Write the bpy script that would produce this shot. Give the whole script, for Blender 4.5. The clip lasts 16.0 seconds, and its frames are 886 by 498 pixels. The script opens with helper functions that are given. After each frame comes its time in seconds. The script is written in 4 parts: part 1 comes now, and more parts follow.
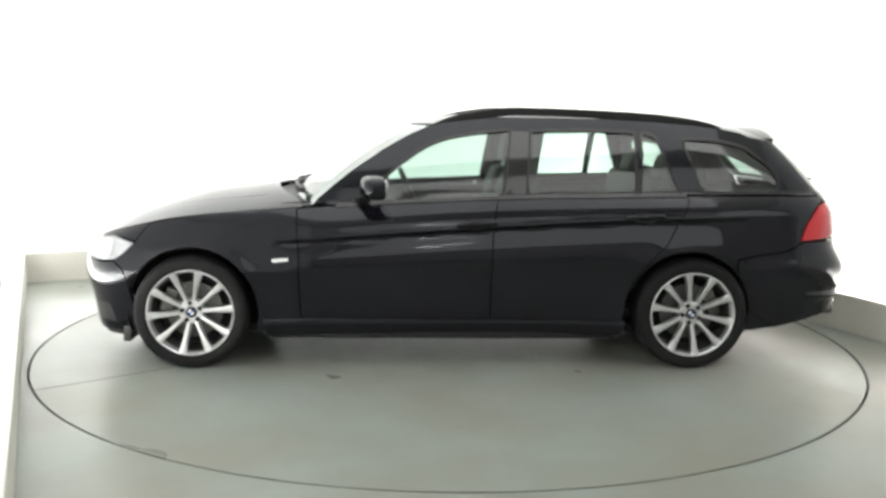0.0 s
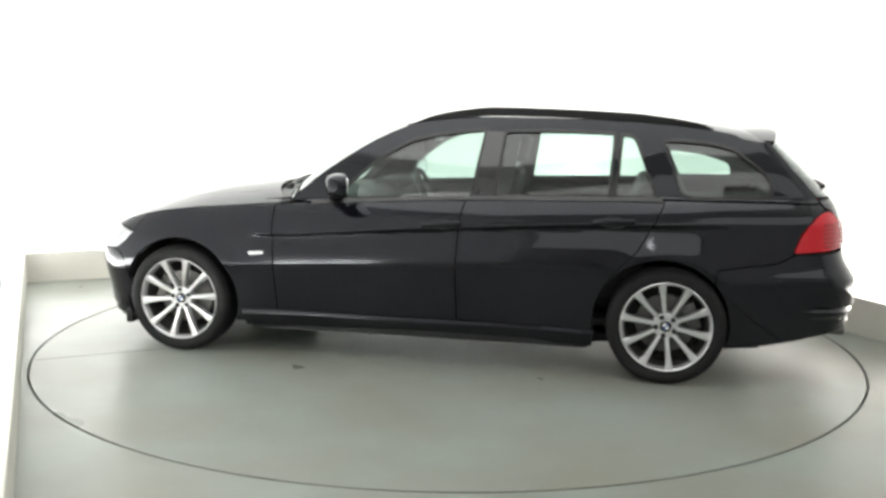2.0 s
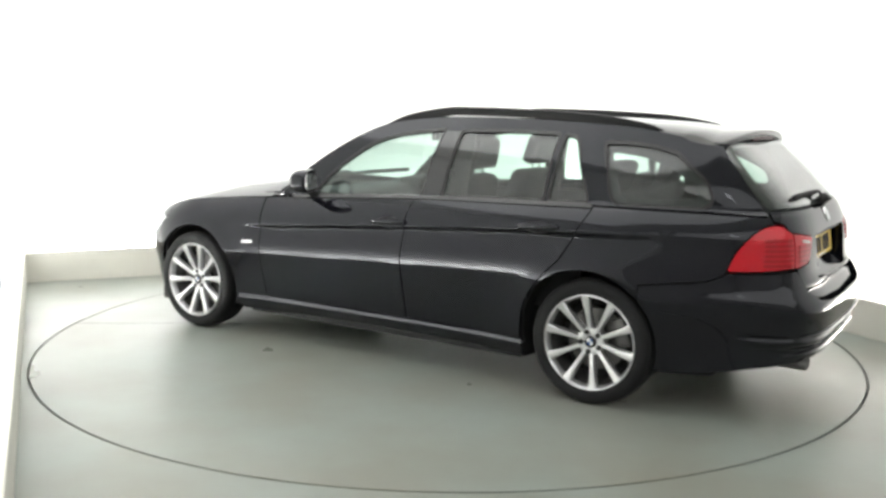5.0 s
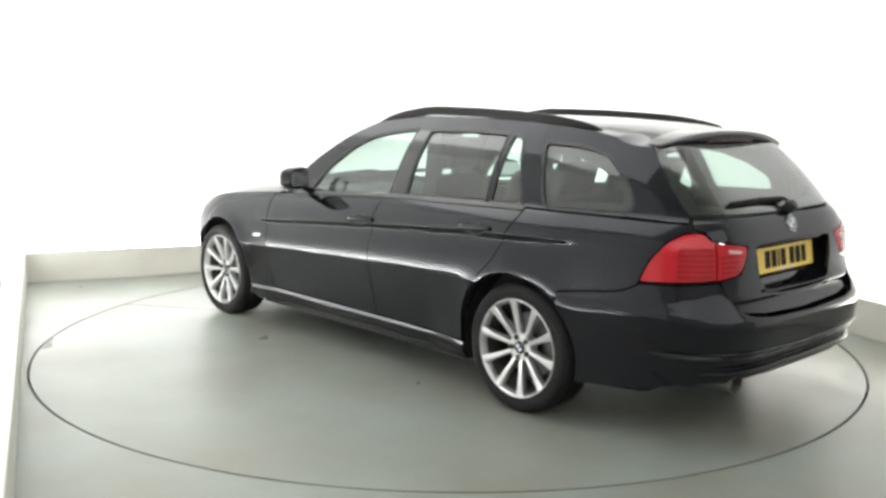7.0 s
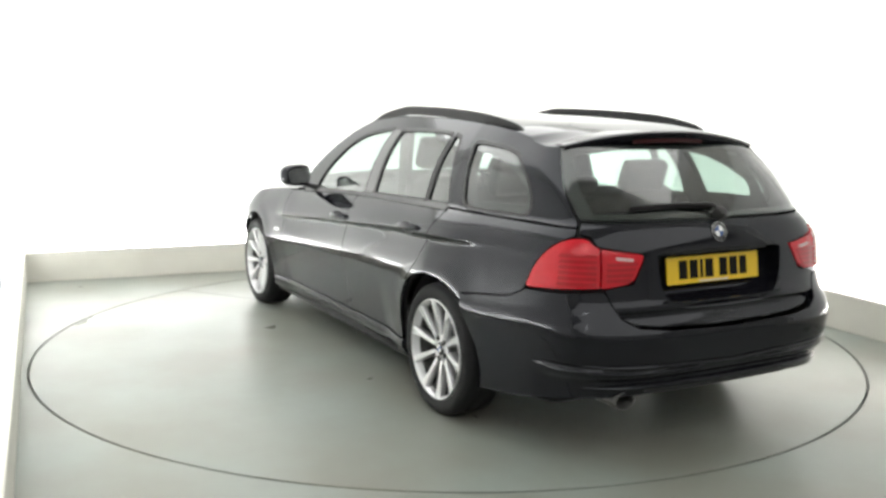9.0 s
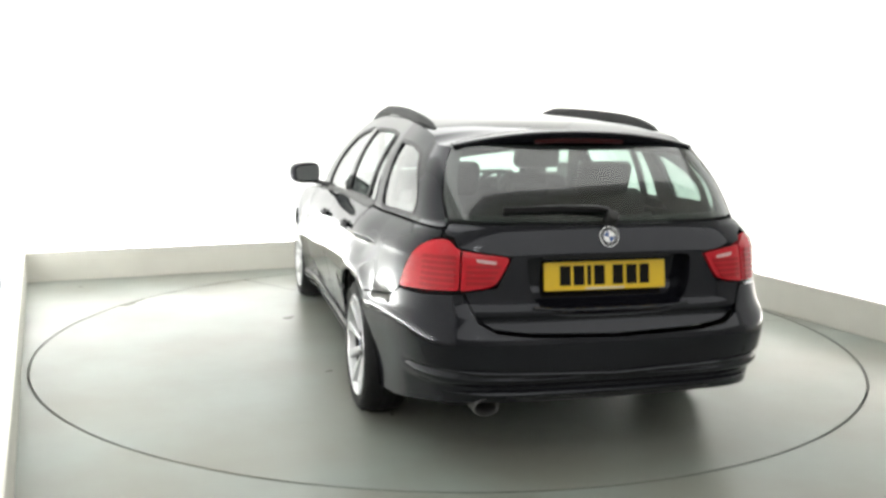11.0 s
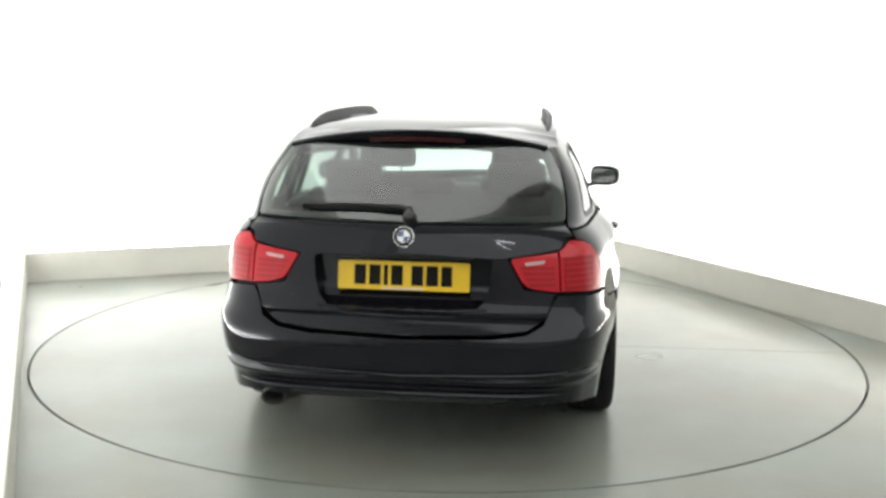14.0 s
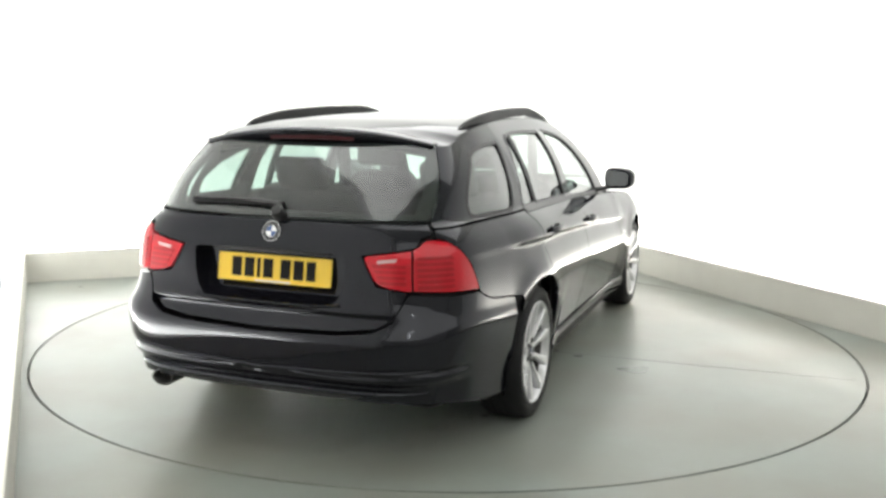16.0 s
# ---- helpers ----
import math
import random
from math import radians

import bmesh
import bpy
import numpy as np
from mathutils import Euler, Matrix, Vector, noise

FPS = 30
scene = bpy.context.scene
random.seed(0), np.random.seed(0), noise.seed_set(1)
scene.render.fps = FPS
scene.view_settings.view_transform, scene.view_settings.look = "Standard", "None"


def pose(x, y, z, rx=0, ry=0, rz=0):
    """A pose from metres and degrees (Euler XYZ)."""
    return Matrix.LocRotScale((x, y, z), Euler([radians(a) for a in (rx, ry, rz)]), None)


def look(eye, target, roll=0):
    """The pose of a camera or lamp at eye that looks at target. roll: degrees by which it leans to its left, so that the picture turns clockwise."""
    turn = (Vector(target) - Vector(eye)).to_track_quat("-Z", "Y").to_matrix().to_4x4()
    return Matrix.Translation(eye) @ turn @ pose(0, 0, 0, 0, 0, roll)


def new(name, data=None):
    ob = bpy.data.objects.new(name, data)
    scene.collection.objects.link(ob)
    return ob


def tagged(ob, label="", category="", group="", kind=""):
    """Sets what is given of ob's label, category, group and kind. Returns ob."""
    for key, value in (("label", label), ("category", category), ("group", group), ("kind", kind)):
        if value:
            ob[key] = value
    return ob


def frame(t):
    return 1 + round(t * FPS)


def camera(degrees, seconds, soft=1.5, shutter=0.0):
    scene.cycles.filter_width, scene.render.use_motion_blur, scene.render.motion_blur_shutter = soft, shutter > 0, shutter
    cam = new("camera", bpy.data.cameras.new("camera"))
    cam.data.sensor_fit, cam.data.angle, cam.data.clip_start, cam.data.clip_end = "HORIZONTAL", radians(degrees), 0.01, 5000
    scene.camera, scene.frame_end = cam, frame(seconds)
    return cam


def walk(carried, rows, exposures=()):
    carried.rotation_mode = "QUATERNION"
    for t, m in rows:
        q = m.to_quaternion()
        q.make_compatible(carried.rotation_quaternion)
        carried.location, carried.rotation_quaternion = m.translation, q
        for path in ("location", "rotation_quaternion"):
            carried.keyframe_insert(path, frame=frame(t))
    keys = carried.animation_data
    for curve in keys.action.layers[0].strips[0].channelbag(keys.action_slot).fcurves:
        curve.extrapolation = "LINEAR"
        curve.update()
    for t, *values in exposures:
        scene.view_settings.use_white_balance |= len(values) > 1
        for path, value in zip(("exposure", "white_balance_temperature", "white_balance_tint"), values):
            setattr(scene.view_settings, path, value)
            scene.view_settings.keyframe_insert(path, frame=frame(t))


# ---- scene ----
cam = camera(51.85, 16.0, soft=3.0)
CAMERA_POSE = look((0, -5.7173, 1.4263), (-.0332, -.2807, .5945), .754)
walk(cam, [(0, CAMERA_POSE), (16, CAMERA_POSE)])
scene.view_settings.exposure = 0.0

# the booth stands turned against the camera's axis
TURN = radians(23.5)
ROOM = Matrix.Rotation(TURN, 4, "Z")
BACK, RIGHT, HEIGHT = 2.722, 2.515, 3.1

world = bpy.data.worlds.new("world")
world.use_nodes = True
world.node_tree.nodes["Background"].inputs[0].default_value = (.9, .95, 1, 1)
world.node_tree.nodes["Background"].inputs[1].default_value = .05
scene.world = world


def area(name, size_x, size_y, m, watts, colour):
    lamp = bpy.data.lights.new(name, "AREA")
    lamp.shape, lamp.size, lamp.size_y, lamp.energy, lamp.color = "RECTANGLE", size_x, size_y, watts, colour
    ob = new(name, lamp)
    ob.matrix_world = m
    return ob


# the booth is a light tent: white walls with added emission in their material, uplights in the trough behind the
# plinth, one soft ceiling panel;
# the hall in front has an added, unseen fill panel and two short tubes
LIGHT = (.975, .99, .985)
LEFT_BACK, LEFT_FRONT, TROUGH = -2.525, -2.45, .17
area("ceiling_light_source", 3.9, 4.9, ROOM @ pose(0, .1, HEIGHT - .06), 60, LIGHT)
area("hall_fill_source", 9.2, 4.2, ROOM @ pose(0, -6.0, HEIGHT - .06), 88, LIGHT)
# two short tubes meet in a corner over the booth's mouth
TUBES = ((pose(.22, -5.0, HEIGHT - .10), .5, .05, 2.2), (pose(.15, -5.35, HEIGHT - .10, 0, 0, -60), .6, .05, 2.2))
for m, n, wide, watts in TUBES:
    area("tube_light_source", n, wide, m, watts, LIGHT)
UPLIGHTS = ((ROOM @ pose(0, BACK + .10, .20, 180 - 12, 0, 0), 4.9, 110), (ROOM @ pose(RIGHT + .10, .25, .20, 180 - 12, 0, -90), 4.8, 68),
            (ROOM @ pose(LEFT_BACK - .06, .25, .20, 180 - 12, 0, 91), 4.8, 110))
for (m, n, watts), colour in zip(UPLIGHTS, (LIGHT, (1, .97, .91), LIGHT)):
    area("uplight_source", n, .05, m, watts, colour)


# ---- materials ----
def material(name, colour, rough=.5, metal=0.0, grain=0.0, scale=20.0, bump=0.0, stain=0.0, stain_scale=1.5, tint=None, coat=0.0, spec=.5, wear=0.0, crisp=.1):
    """A surface with grain and stains at two sizes, its roughness broken up by wear."""
    m = bpy.data.materials.new(name)
    m.use_nodes = True
    t = m.node_tree
    b = t.nodes["Principled BSDF"]
    b.inputs["Base Color"].default_value = (*colour, 1)
    b.inputs["Roughness"].default_value = rough
    b.inputs["Metallic"].default_value = metal
    b.inputs["Specular IOR Level"].default_value = spec
    b.inputs["Coat Weight"].default_value = coat
    b.inputs["Coat Roughness"].default_value = .04
    where = t.nodes.new("ShaderNodeTexCoord")
    last = None
    for amount, size, other in ((grain, scale, None), (stain, stain_scale, tint)):
        if not amount:
            continue
        n = t.nodes.new("ShaderNodeTexNoise")
        n.inputs["Scale"].default_value, n.inputs["Detail"].default_value = size, 3
        t.links.new(where.outputs["Object"], n.inputs["Vector"])
        ramp = t.nodes.new("ShaderNodeMapRange")
        ramp.interpolation_type = "SMOOTHSTEP"
        ramp.inputs["From Min"].default_value, ramp.inputs["From Max"].default_value = (crisp, 1 - crisp) if other else (.1, .9)
        n.inputs["Detail"].default_value = 4 if other and crisp > .1 else 3
        n.inputs["Distortion"].default_value = 0
        ramp.inputs["To Max"].default_value = amount
        t.links.new(n.outputs["Fac"], ramp.inputs["Value"])
        mix = t.nodes.new("ShaderNodeMix")
        mix.data_type = "RGBA"
        mix.inputs["A"].default_value = (*colour, 1)
        mix.inputs["B"].default_value = (*(other or [c * .55 for c in colour]), 1)
        t.links.new(ramp.outputs["Result"], mix.inputs["Factor"])
        if last:
            t.links.new(last, mix.inputs["A"])
        last = mix.outputs["Result"]
    if last:
        t.links.new(last, b.inputs["Base Color"])
    if wear:
        n = t.nodes.new("ShaderNodeTexNoise")
        n.inputs["Scale"].default_value, n.inputs["Detail"].default_value = 1.7, 2
        t.links.new(where.outputs["Object"], n.inputs["Vector"])
        ramp = t.nodes.new("ShaderNodeMapRange")
        ramp.inputs["From Min"].default_value, ramp.inputs["From Max"].default_value = .1, .9
        ramp.inputs["To Min"].default_value, ramp.inputs["To Max"].default_value = max(.02, rough - wear), rough + wear
        t.links.new(n.outputs["Fac"], ramp.inputs["Value"])
        t.links.new(ramp.outputs["Result"], b.inputs["Roughness"])
    if bump:
        n = t.nodes.new("ShaderNodeTexNoise")
        n.inputs["Scale"].default_value, n.inputs["Detail"].default_value = scale * 2, 4
        t.links.new(where.outputs["Object"], n.inputs["Vector"])
        k = t.nodes.new("ShaderNodeBump")
        k.inputs["Strength"].default_value, k.inputs["Distance"].default_value = bump, .004
        t.links.new(n.outputs["Fac"], k.inputs["Height"])
        t.links.new(k.outputs["Normal"], b.inputs["Normal"])
    return m


def pane_material(name, tint):
    """Thin glass: tinted see-through with a mirror gloss that grows towards grazing, the same from both sides."""
    m = bpy.data.materials.new(name)
    m.use_nodes = True
    t = m.node_tree
    t.nodes.clear()
    out, mix = t.nodes.new("ShaderNodeOutputMaterial"), t.nodes.new("ShaderNodeMixShader")
    see, gloss, facing = t.nodes.new("ShaderNodeBsdfTransparent"), t.nodes.new("ShaderNodeBsdfGlossy"), t.nodes.new("ShaderNodeLayerWeight")
    power, rise = t.nodes.new("ShaderNodeMath"), t.nodes.new("ShaderNodeMath")
    see.inputs["Color"].default_value = (*tint, 1)
    gloss.inputs["Roughness"].default_value, gloss.inputs["Color"].default_value = .03, (1, 1, 1, 1)
    facing.inputs["Blend"].default_value = .5
    power.operation, rise.operation, rise.use_clamp = "POWER", "MULTIPLY_ADD", True
    power.inputs[1].default_value, rise.inputs[1].default_value, rise.inputs[2].default_value = 3.2, .9, .075
    t.links.new(facing.outputs["Facing"], power.inputs[0])
    t.links.new(power.outputs[0], rise.inputs[0])
    t.links.new(rise.outputs[0], mix.inputs[0])
    t.links.new(see.outputs[0], mix.inputs[1])
    t.links.new(gloss.outputs[0], mix.inputs[2])
    t.links.new(mix.outputs[0], out.inputs[0])
    return m


def glow_material(name, colour, strength):
    m = bpy.data.materials.new(name)
    m.use_nodes = True
    b = m.node_tree.nodes["Principled BSDF"]
    b.inputs["Base Color"].default_value = (.8, .8, .8, 1)
    b.inputs["Emission Color"].default_value = (*colour, 1)
    b.inputs["Emission Strength"].default_value = strength
    return m


PLINTH = material("cream_plinth_paint", (.64, .625, .565), .5, grain=.12, scale=9, stain=.3, stain_scale=1.8, tint=(.54, .52, .46), bump=.06, wear=.1)
FLOOR = material("sealed_grey_floor", (.238, .266, .240), .31, spec=.36, grain=.10, scale=18, stain=.75, stain_scale=1.3, tint=(.190, .182, .150), bump=.012, wear=.08, crisp=.27)
DISC = material("sealed_grey_turntable", (.238, .266, .240), .31, spec=.36, grain=.10, scale=14, stain=.75, stain_scale=1.1, tint=(.192, .181, .147), bump=.012, wear=.08, crisp=.27)
PIT = material("black_steel_pit", (.012, .012, .012), .6, grain=.4, scale=30, metal=.3)
HALL = material("pale_hall_paint", (.70, .70, .68), .7, grain=.1, scale=8, stain=.3, stain_scale=.8, bump=.08)
PAINT = material("black_car_paint", (.006, .006, .0085), .06, grain=.3, scale=900, wear=.025)
PAINT.node_tree.nodes["Principled BSDF"].inputs["IOR"].default_value = 1.43
PAINT.node_tree.nodes["Principled BSDF"].inputs["Specular Tint"].default_value = (.93, .95, 1, 1)
TRIM = material("satin_black_trim", (.012, .012, .012), .38, grain=.3, scale=60, bump=.03)
GLOSS = material("gloss_black_trim", (.006, .006, .007), .12, grain=.2, scale=60, coat=.6)
DARK = material("dark_underbody", (.010, .010, .010), .8, grain=.4, scale=25, bump=.1)
RUBBER = material("tyre_rubber", (.011, .011, .0115), .72, spec=.25, grain=.35, scale=40, bump=.12, stain=.3, stain_scale=6)
ALLOY = material("silver_alloy", (.68, .68, .69), .3, metal=.8, grain=.12, scale=90, wear=.06)
CHROME = material("chrome", (.8, .8, .8), .16, metal=1.0, grain=.08, scale=40)
IRON = material("worn_brake_iron", (.15, .147, .143), .45, metal=.8, grain=.35, scale=70)
# shade behind the spokes, put into a darker alloy colour
SHADED_ALLOY = material("shaded_rim_alloy", (.07, .068, .066), .55, metal=.4, grain=.4, scale=30)
RED = material("red_lamp_plastic", (.52, .008, .018), .16, grain=.12, scale=25, coat=.35, spec=.3)
RED_DEEP = material("ribbed_red_lamp_plastic", (.36, .005, .012), .18, grain=.2, scale=25, coat=.35, spec=.3)
CLEAR = material("clear_lamp_plastic", (.62, .42, .42), .16, grain=.15, scale=60, coat=.5)
LAMP_WHITE = material("headlamp_reflector", (.58, .59, .61), .3, metal=.3, grain=.35, scale=30, coat=1.0)
PLATE = material("yellow_plate", (.80, .52, .012), .38, grain=.12, scale=30, stain=.1, stain_scale=12, coat=.3)
INK = material("black_plate_ink", (.008, .007, .006), .6, spec=.1, grain=.2, scale=60)
PALE = material("pale_print", (.6, .6, .58), .5, grain=.2, scale=50)
BLUE = material("blue_enamel", (.05, .10, .26), .2, grain=.15, scale=90, coat=.5)
WHITE = material("white_enamel", (.82, .82, .83), .25, grain=.08, scale=90, coat=.5)
LEATHER = material("black_leather", (.016, .016, .017), .55, spec=.25, grain=.35, scale=120, bump=.2, stain=.2, stain_scale=5)
CABIN = material("dark_cabin_plastic", (.022, .022, .023), .65, spec=.25, grain=.3, scale=150, bump=.15)
LINER = material("grey_headliner", (.42, .42, .40), .9, grain=.2, scale=160, bump=.2)
GLASS = pane_material("green_tinted_glass", (.64, .76, .705))
SCREEN_GLASS = pane_material("pale_windscreen_glass", (.80, .93, .875))
CLEAR_PANE = pane_material("clear_plastic_cover", (.97, .97, .97))
DIM_RED = material("dark_red_lamp_plastic", (.035, .002, .003), .35, grain=.15, scale=25, spec=.2)
MIRROR = material("mirror_glass", (.85, .86, .87), .02, metal=1.0, grain=.03, scale=20)
DIFFUSER = glow_material("luminous_diffuser", (1, .985, .95), .6)
# wall paint with an even emission added to keep the walls bright
GLOW_WALL = material("glowing_white_wall", (.80, .80, .78), .6, grain=.05, scale=14, stain=.05, stain_scale=.7, tint=(.74, .74, .71))
GLOW_WALL.node_tree.nodes["Principled BSDF"].inputs["Emission Color"].default_value = (.97, .985, .99, 1)
GLOW_WALL.node_tree.nodes["Principled BSDF"].inputs["Emission Strength"].default_value = .31
RAIL = material("satin_black_rail", (.010, .010, .010), .5, grain=.3, scale=60, spec=.25)
JOINT = material("dark_floor_joint", (.05, .052, .05), .5, grain=.3, scale=30)


# ---- mesh tools ----
def finish(name, bm, mat, parent=None, label="", smooth=True, angle=40):
    me = bpy.data.meshes.new(name)
    bmesh.ops.recalc_face_normals(bm, faces=bm.faces)
    for f in bm.faces:
        f.smooth = smooth
    if smooth:
        for e in bm.edges:
            if len(e.link_faces) == 2 and e.calc_face_angle(0) > radians(angle):
                e.smooth = False
    bm.to_mesh(me)
    bm.free()
    me.materials.append(mat)
    ob = new(name, me)
    if parent:
        ob.parent = parent
    if label:
        tagged(ob, label)
    return ob


def part(name, bm, mat, parent, label="", smooth=True, angle=40):
    """One mesh object under a thing or under a part."""
    return finish(name, bm, mat, parent, label, smooth, angle)


def add_box(bm, x0, x1, y0, y1, z0, z1, bevel=.0, segments=2, m=None):
    made = bmesh.ops.create_cube(bm, size=1)["verts"]
    for v in made:
        v.co = Vector(((x0 + x1) / 2 + v.co.x * (x1 - x0), (y0 + y1) / 2 + v.co.y * (y1 - y0), (z0 + z1) / 2 + v.co.z * (z1 - z0)))
    edges = list({e for v in made for e in v.link_edges})
    if bevel:
        out = bmesh.ops.bevel(bm, geom=edges + made, offset=bevel, segments=segments, affect="EDGES", profile=.6)
        made = out["verts"]
    if m is not None:
        bmesh.ops.transform(bm, matrix=m, verts=[v for v in made if v.is_valid])
    return made


def box(*args, **kw):
    bm = bmesh.new()
    add_box(bm, *args, **kw)
    return bm


def lathe(profile, axis="Y", steps=48, close=False):
    """A ring of the profile's points (radius, along), turned about an axis."""
    bm = bmesh.new()
    rings = []
    for k in range(steps):
        a = 2 * math.pi * k / steps
        rings.append([bm.verts.new((r * math.cos(a), h, r * math.sin(a)) if axis == "Y" else (r * math.cos(a), r * math.sin(a), h)) for r, h in profile])
    n = len(profile)
    for k in range(steps):
        a, b = rings[k], rings[(k + 1) % steps]
        for i in range(n if close else n - 1):
            j = (i + 1) % n
            bm.faces.new((a[i], a[j], b[j], b[i]))
    bmesh.ops.remove_doubles(bm, verts=bm.verts, dist=1e-5)
    return bm


def sweep(path, section, up=(0, 0, 1), scale=None, caps=True):
    """The section's points (side, up) carried along the path."""
    bm = bmesh.new()
    rings, up = [], Vector(up)
    P = [Vector(p) for p in path]
    for i, p in enumerate(P):
        d = (P[min(i + 1, len(P) - 1)] - P[max(i - 1, 0)]).normalized()
        side = d.cross(up).normalized()
        top = side.cross(d)
        k = scale[i] if scale else (1, 1)
        rings.append([bm.verts.new(p + side * a * k[0] + top * b * k[1]) for a, b in section])
    n = len(section)
    for a, b in zip(rings, rings[1:]):
        for i in range(n):
            j = (i + 1) % n
            bm.faces.new((a[i], a[j], b[j], b[i]))
    if caps:
        bm.faces.new(rings[0])
        bm.faces.new(rings[-1])
    return bm


def circle(r, n=12, ry=None):
    return [(r * math.cos(2 * math.pi * k / n), (ry or r) * math.sin(2 * math.pi * k / n)) for k in range(n)]


def prism(poly, a0, a1, axis="X", bevel=0.0, segments=2):
    """A flat outline with depth; poly lies across the axis."""
    bm = bmesh.new()
    place = {"X": lambda p, d: (d, p[0], p[1]), "Y": lambda p, d: (p[0], d, p[1]), "Z": lambda p, d: (p[0], p[1], d)}[axis]
    lo, hi = [bm.verts.new(place(p, a0)) for p in poly], [bm.verts.new(place(p, a1)) for p in poly]
    bm.faces.new(lo)
    top = bm.faces.new(hi)
    n = len(poly)
    for i in range(n):
        bm.faces.new((lo[i], lo[(i + 1) % n], hi[(i + 1) % n], hi[i]))
    if bevel:
        bmesh.ops.bevel(bm, geom=list(bm.edges), offset=bevel, segments=segments, affect="EDGES", profile=.6)
    return bm


def rounded(poly, r, n=4):
    """The outline with its corners rounded."""
    out = []
    k = len(poly)
    for i in range(k):
        p, a, b = Vector(poly[i][:2]), Vector(poly[i - 1][:2]), Vector(poly[(i + 1) % k][:2])
        rr = poly[i][2] if len(poly[i]) > 2 else r
        if rr <= 0:
            out.append(tuple(p))
            continue
        da, db = min(rr, (a - p).length * .48), min(rr, (b - p).length * .48)
        A, B = p + (a - p).normalized() * da, p + (b - p).normalized() * db
        for j in range(n + 1):
            t = j / n
            out.append(tuple(A * (1 - t) ** 2 + p * 2 * t * (1 - t) + B * t * t))
    return out


def inside(p, poly):
    c, n = False, len(poly)
    for i in range(n):
        (x0, y0), (x1, y1) = poly[i][:2], poly[i - 1][:2]
        if (y0 > p[1]) != (y1 > p[1]) and p[0] < (x1 - x0) * (p[1] - y0) / (y1 - y0) + x0:
            c = not c
    return c


def shrunk(poly, d):
    """The outline drawn in by d on all sides."""
    n = len(poly)
    turn = sum(poly[i - 1][0] * poly[i][1] - poly[i][0] * poly[i - 1][1] for i in range(n))
    k = 1 if turn > 0 else -1
    out = []
    for i in range(n):
        p, a, b = Vector(poly[i]), Vector(poly[i - 1]), Vector(poly[(i + 1) % n])
        u, v = (p - a).normalized(), (b - p).normalized()
        nu, nv = Vector((-u.y, u.x)) * k, Vector((-v.y, v.x)) * k
        m = nu + nv
        m = m / max(.35, m.length_squared / 2)
        out.append(tuple(p + m * d))
    return out


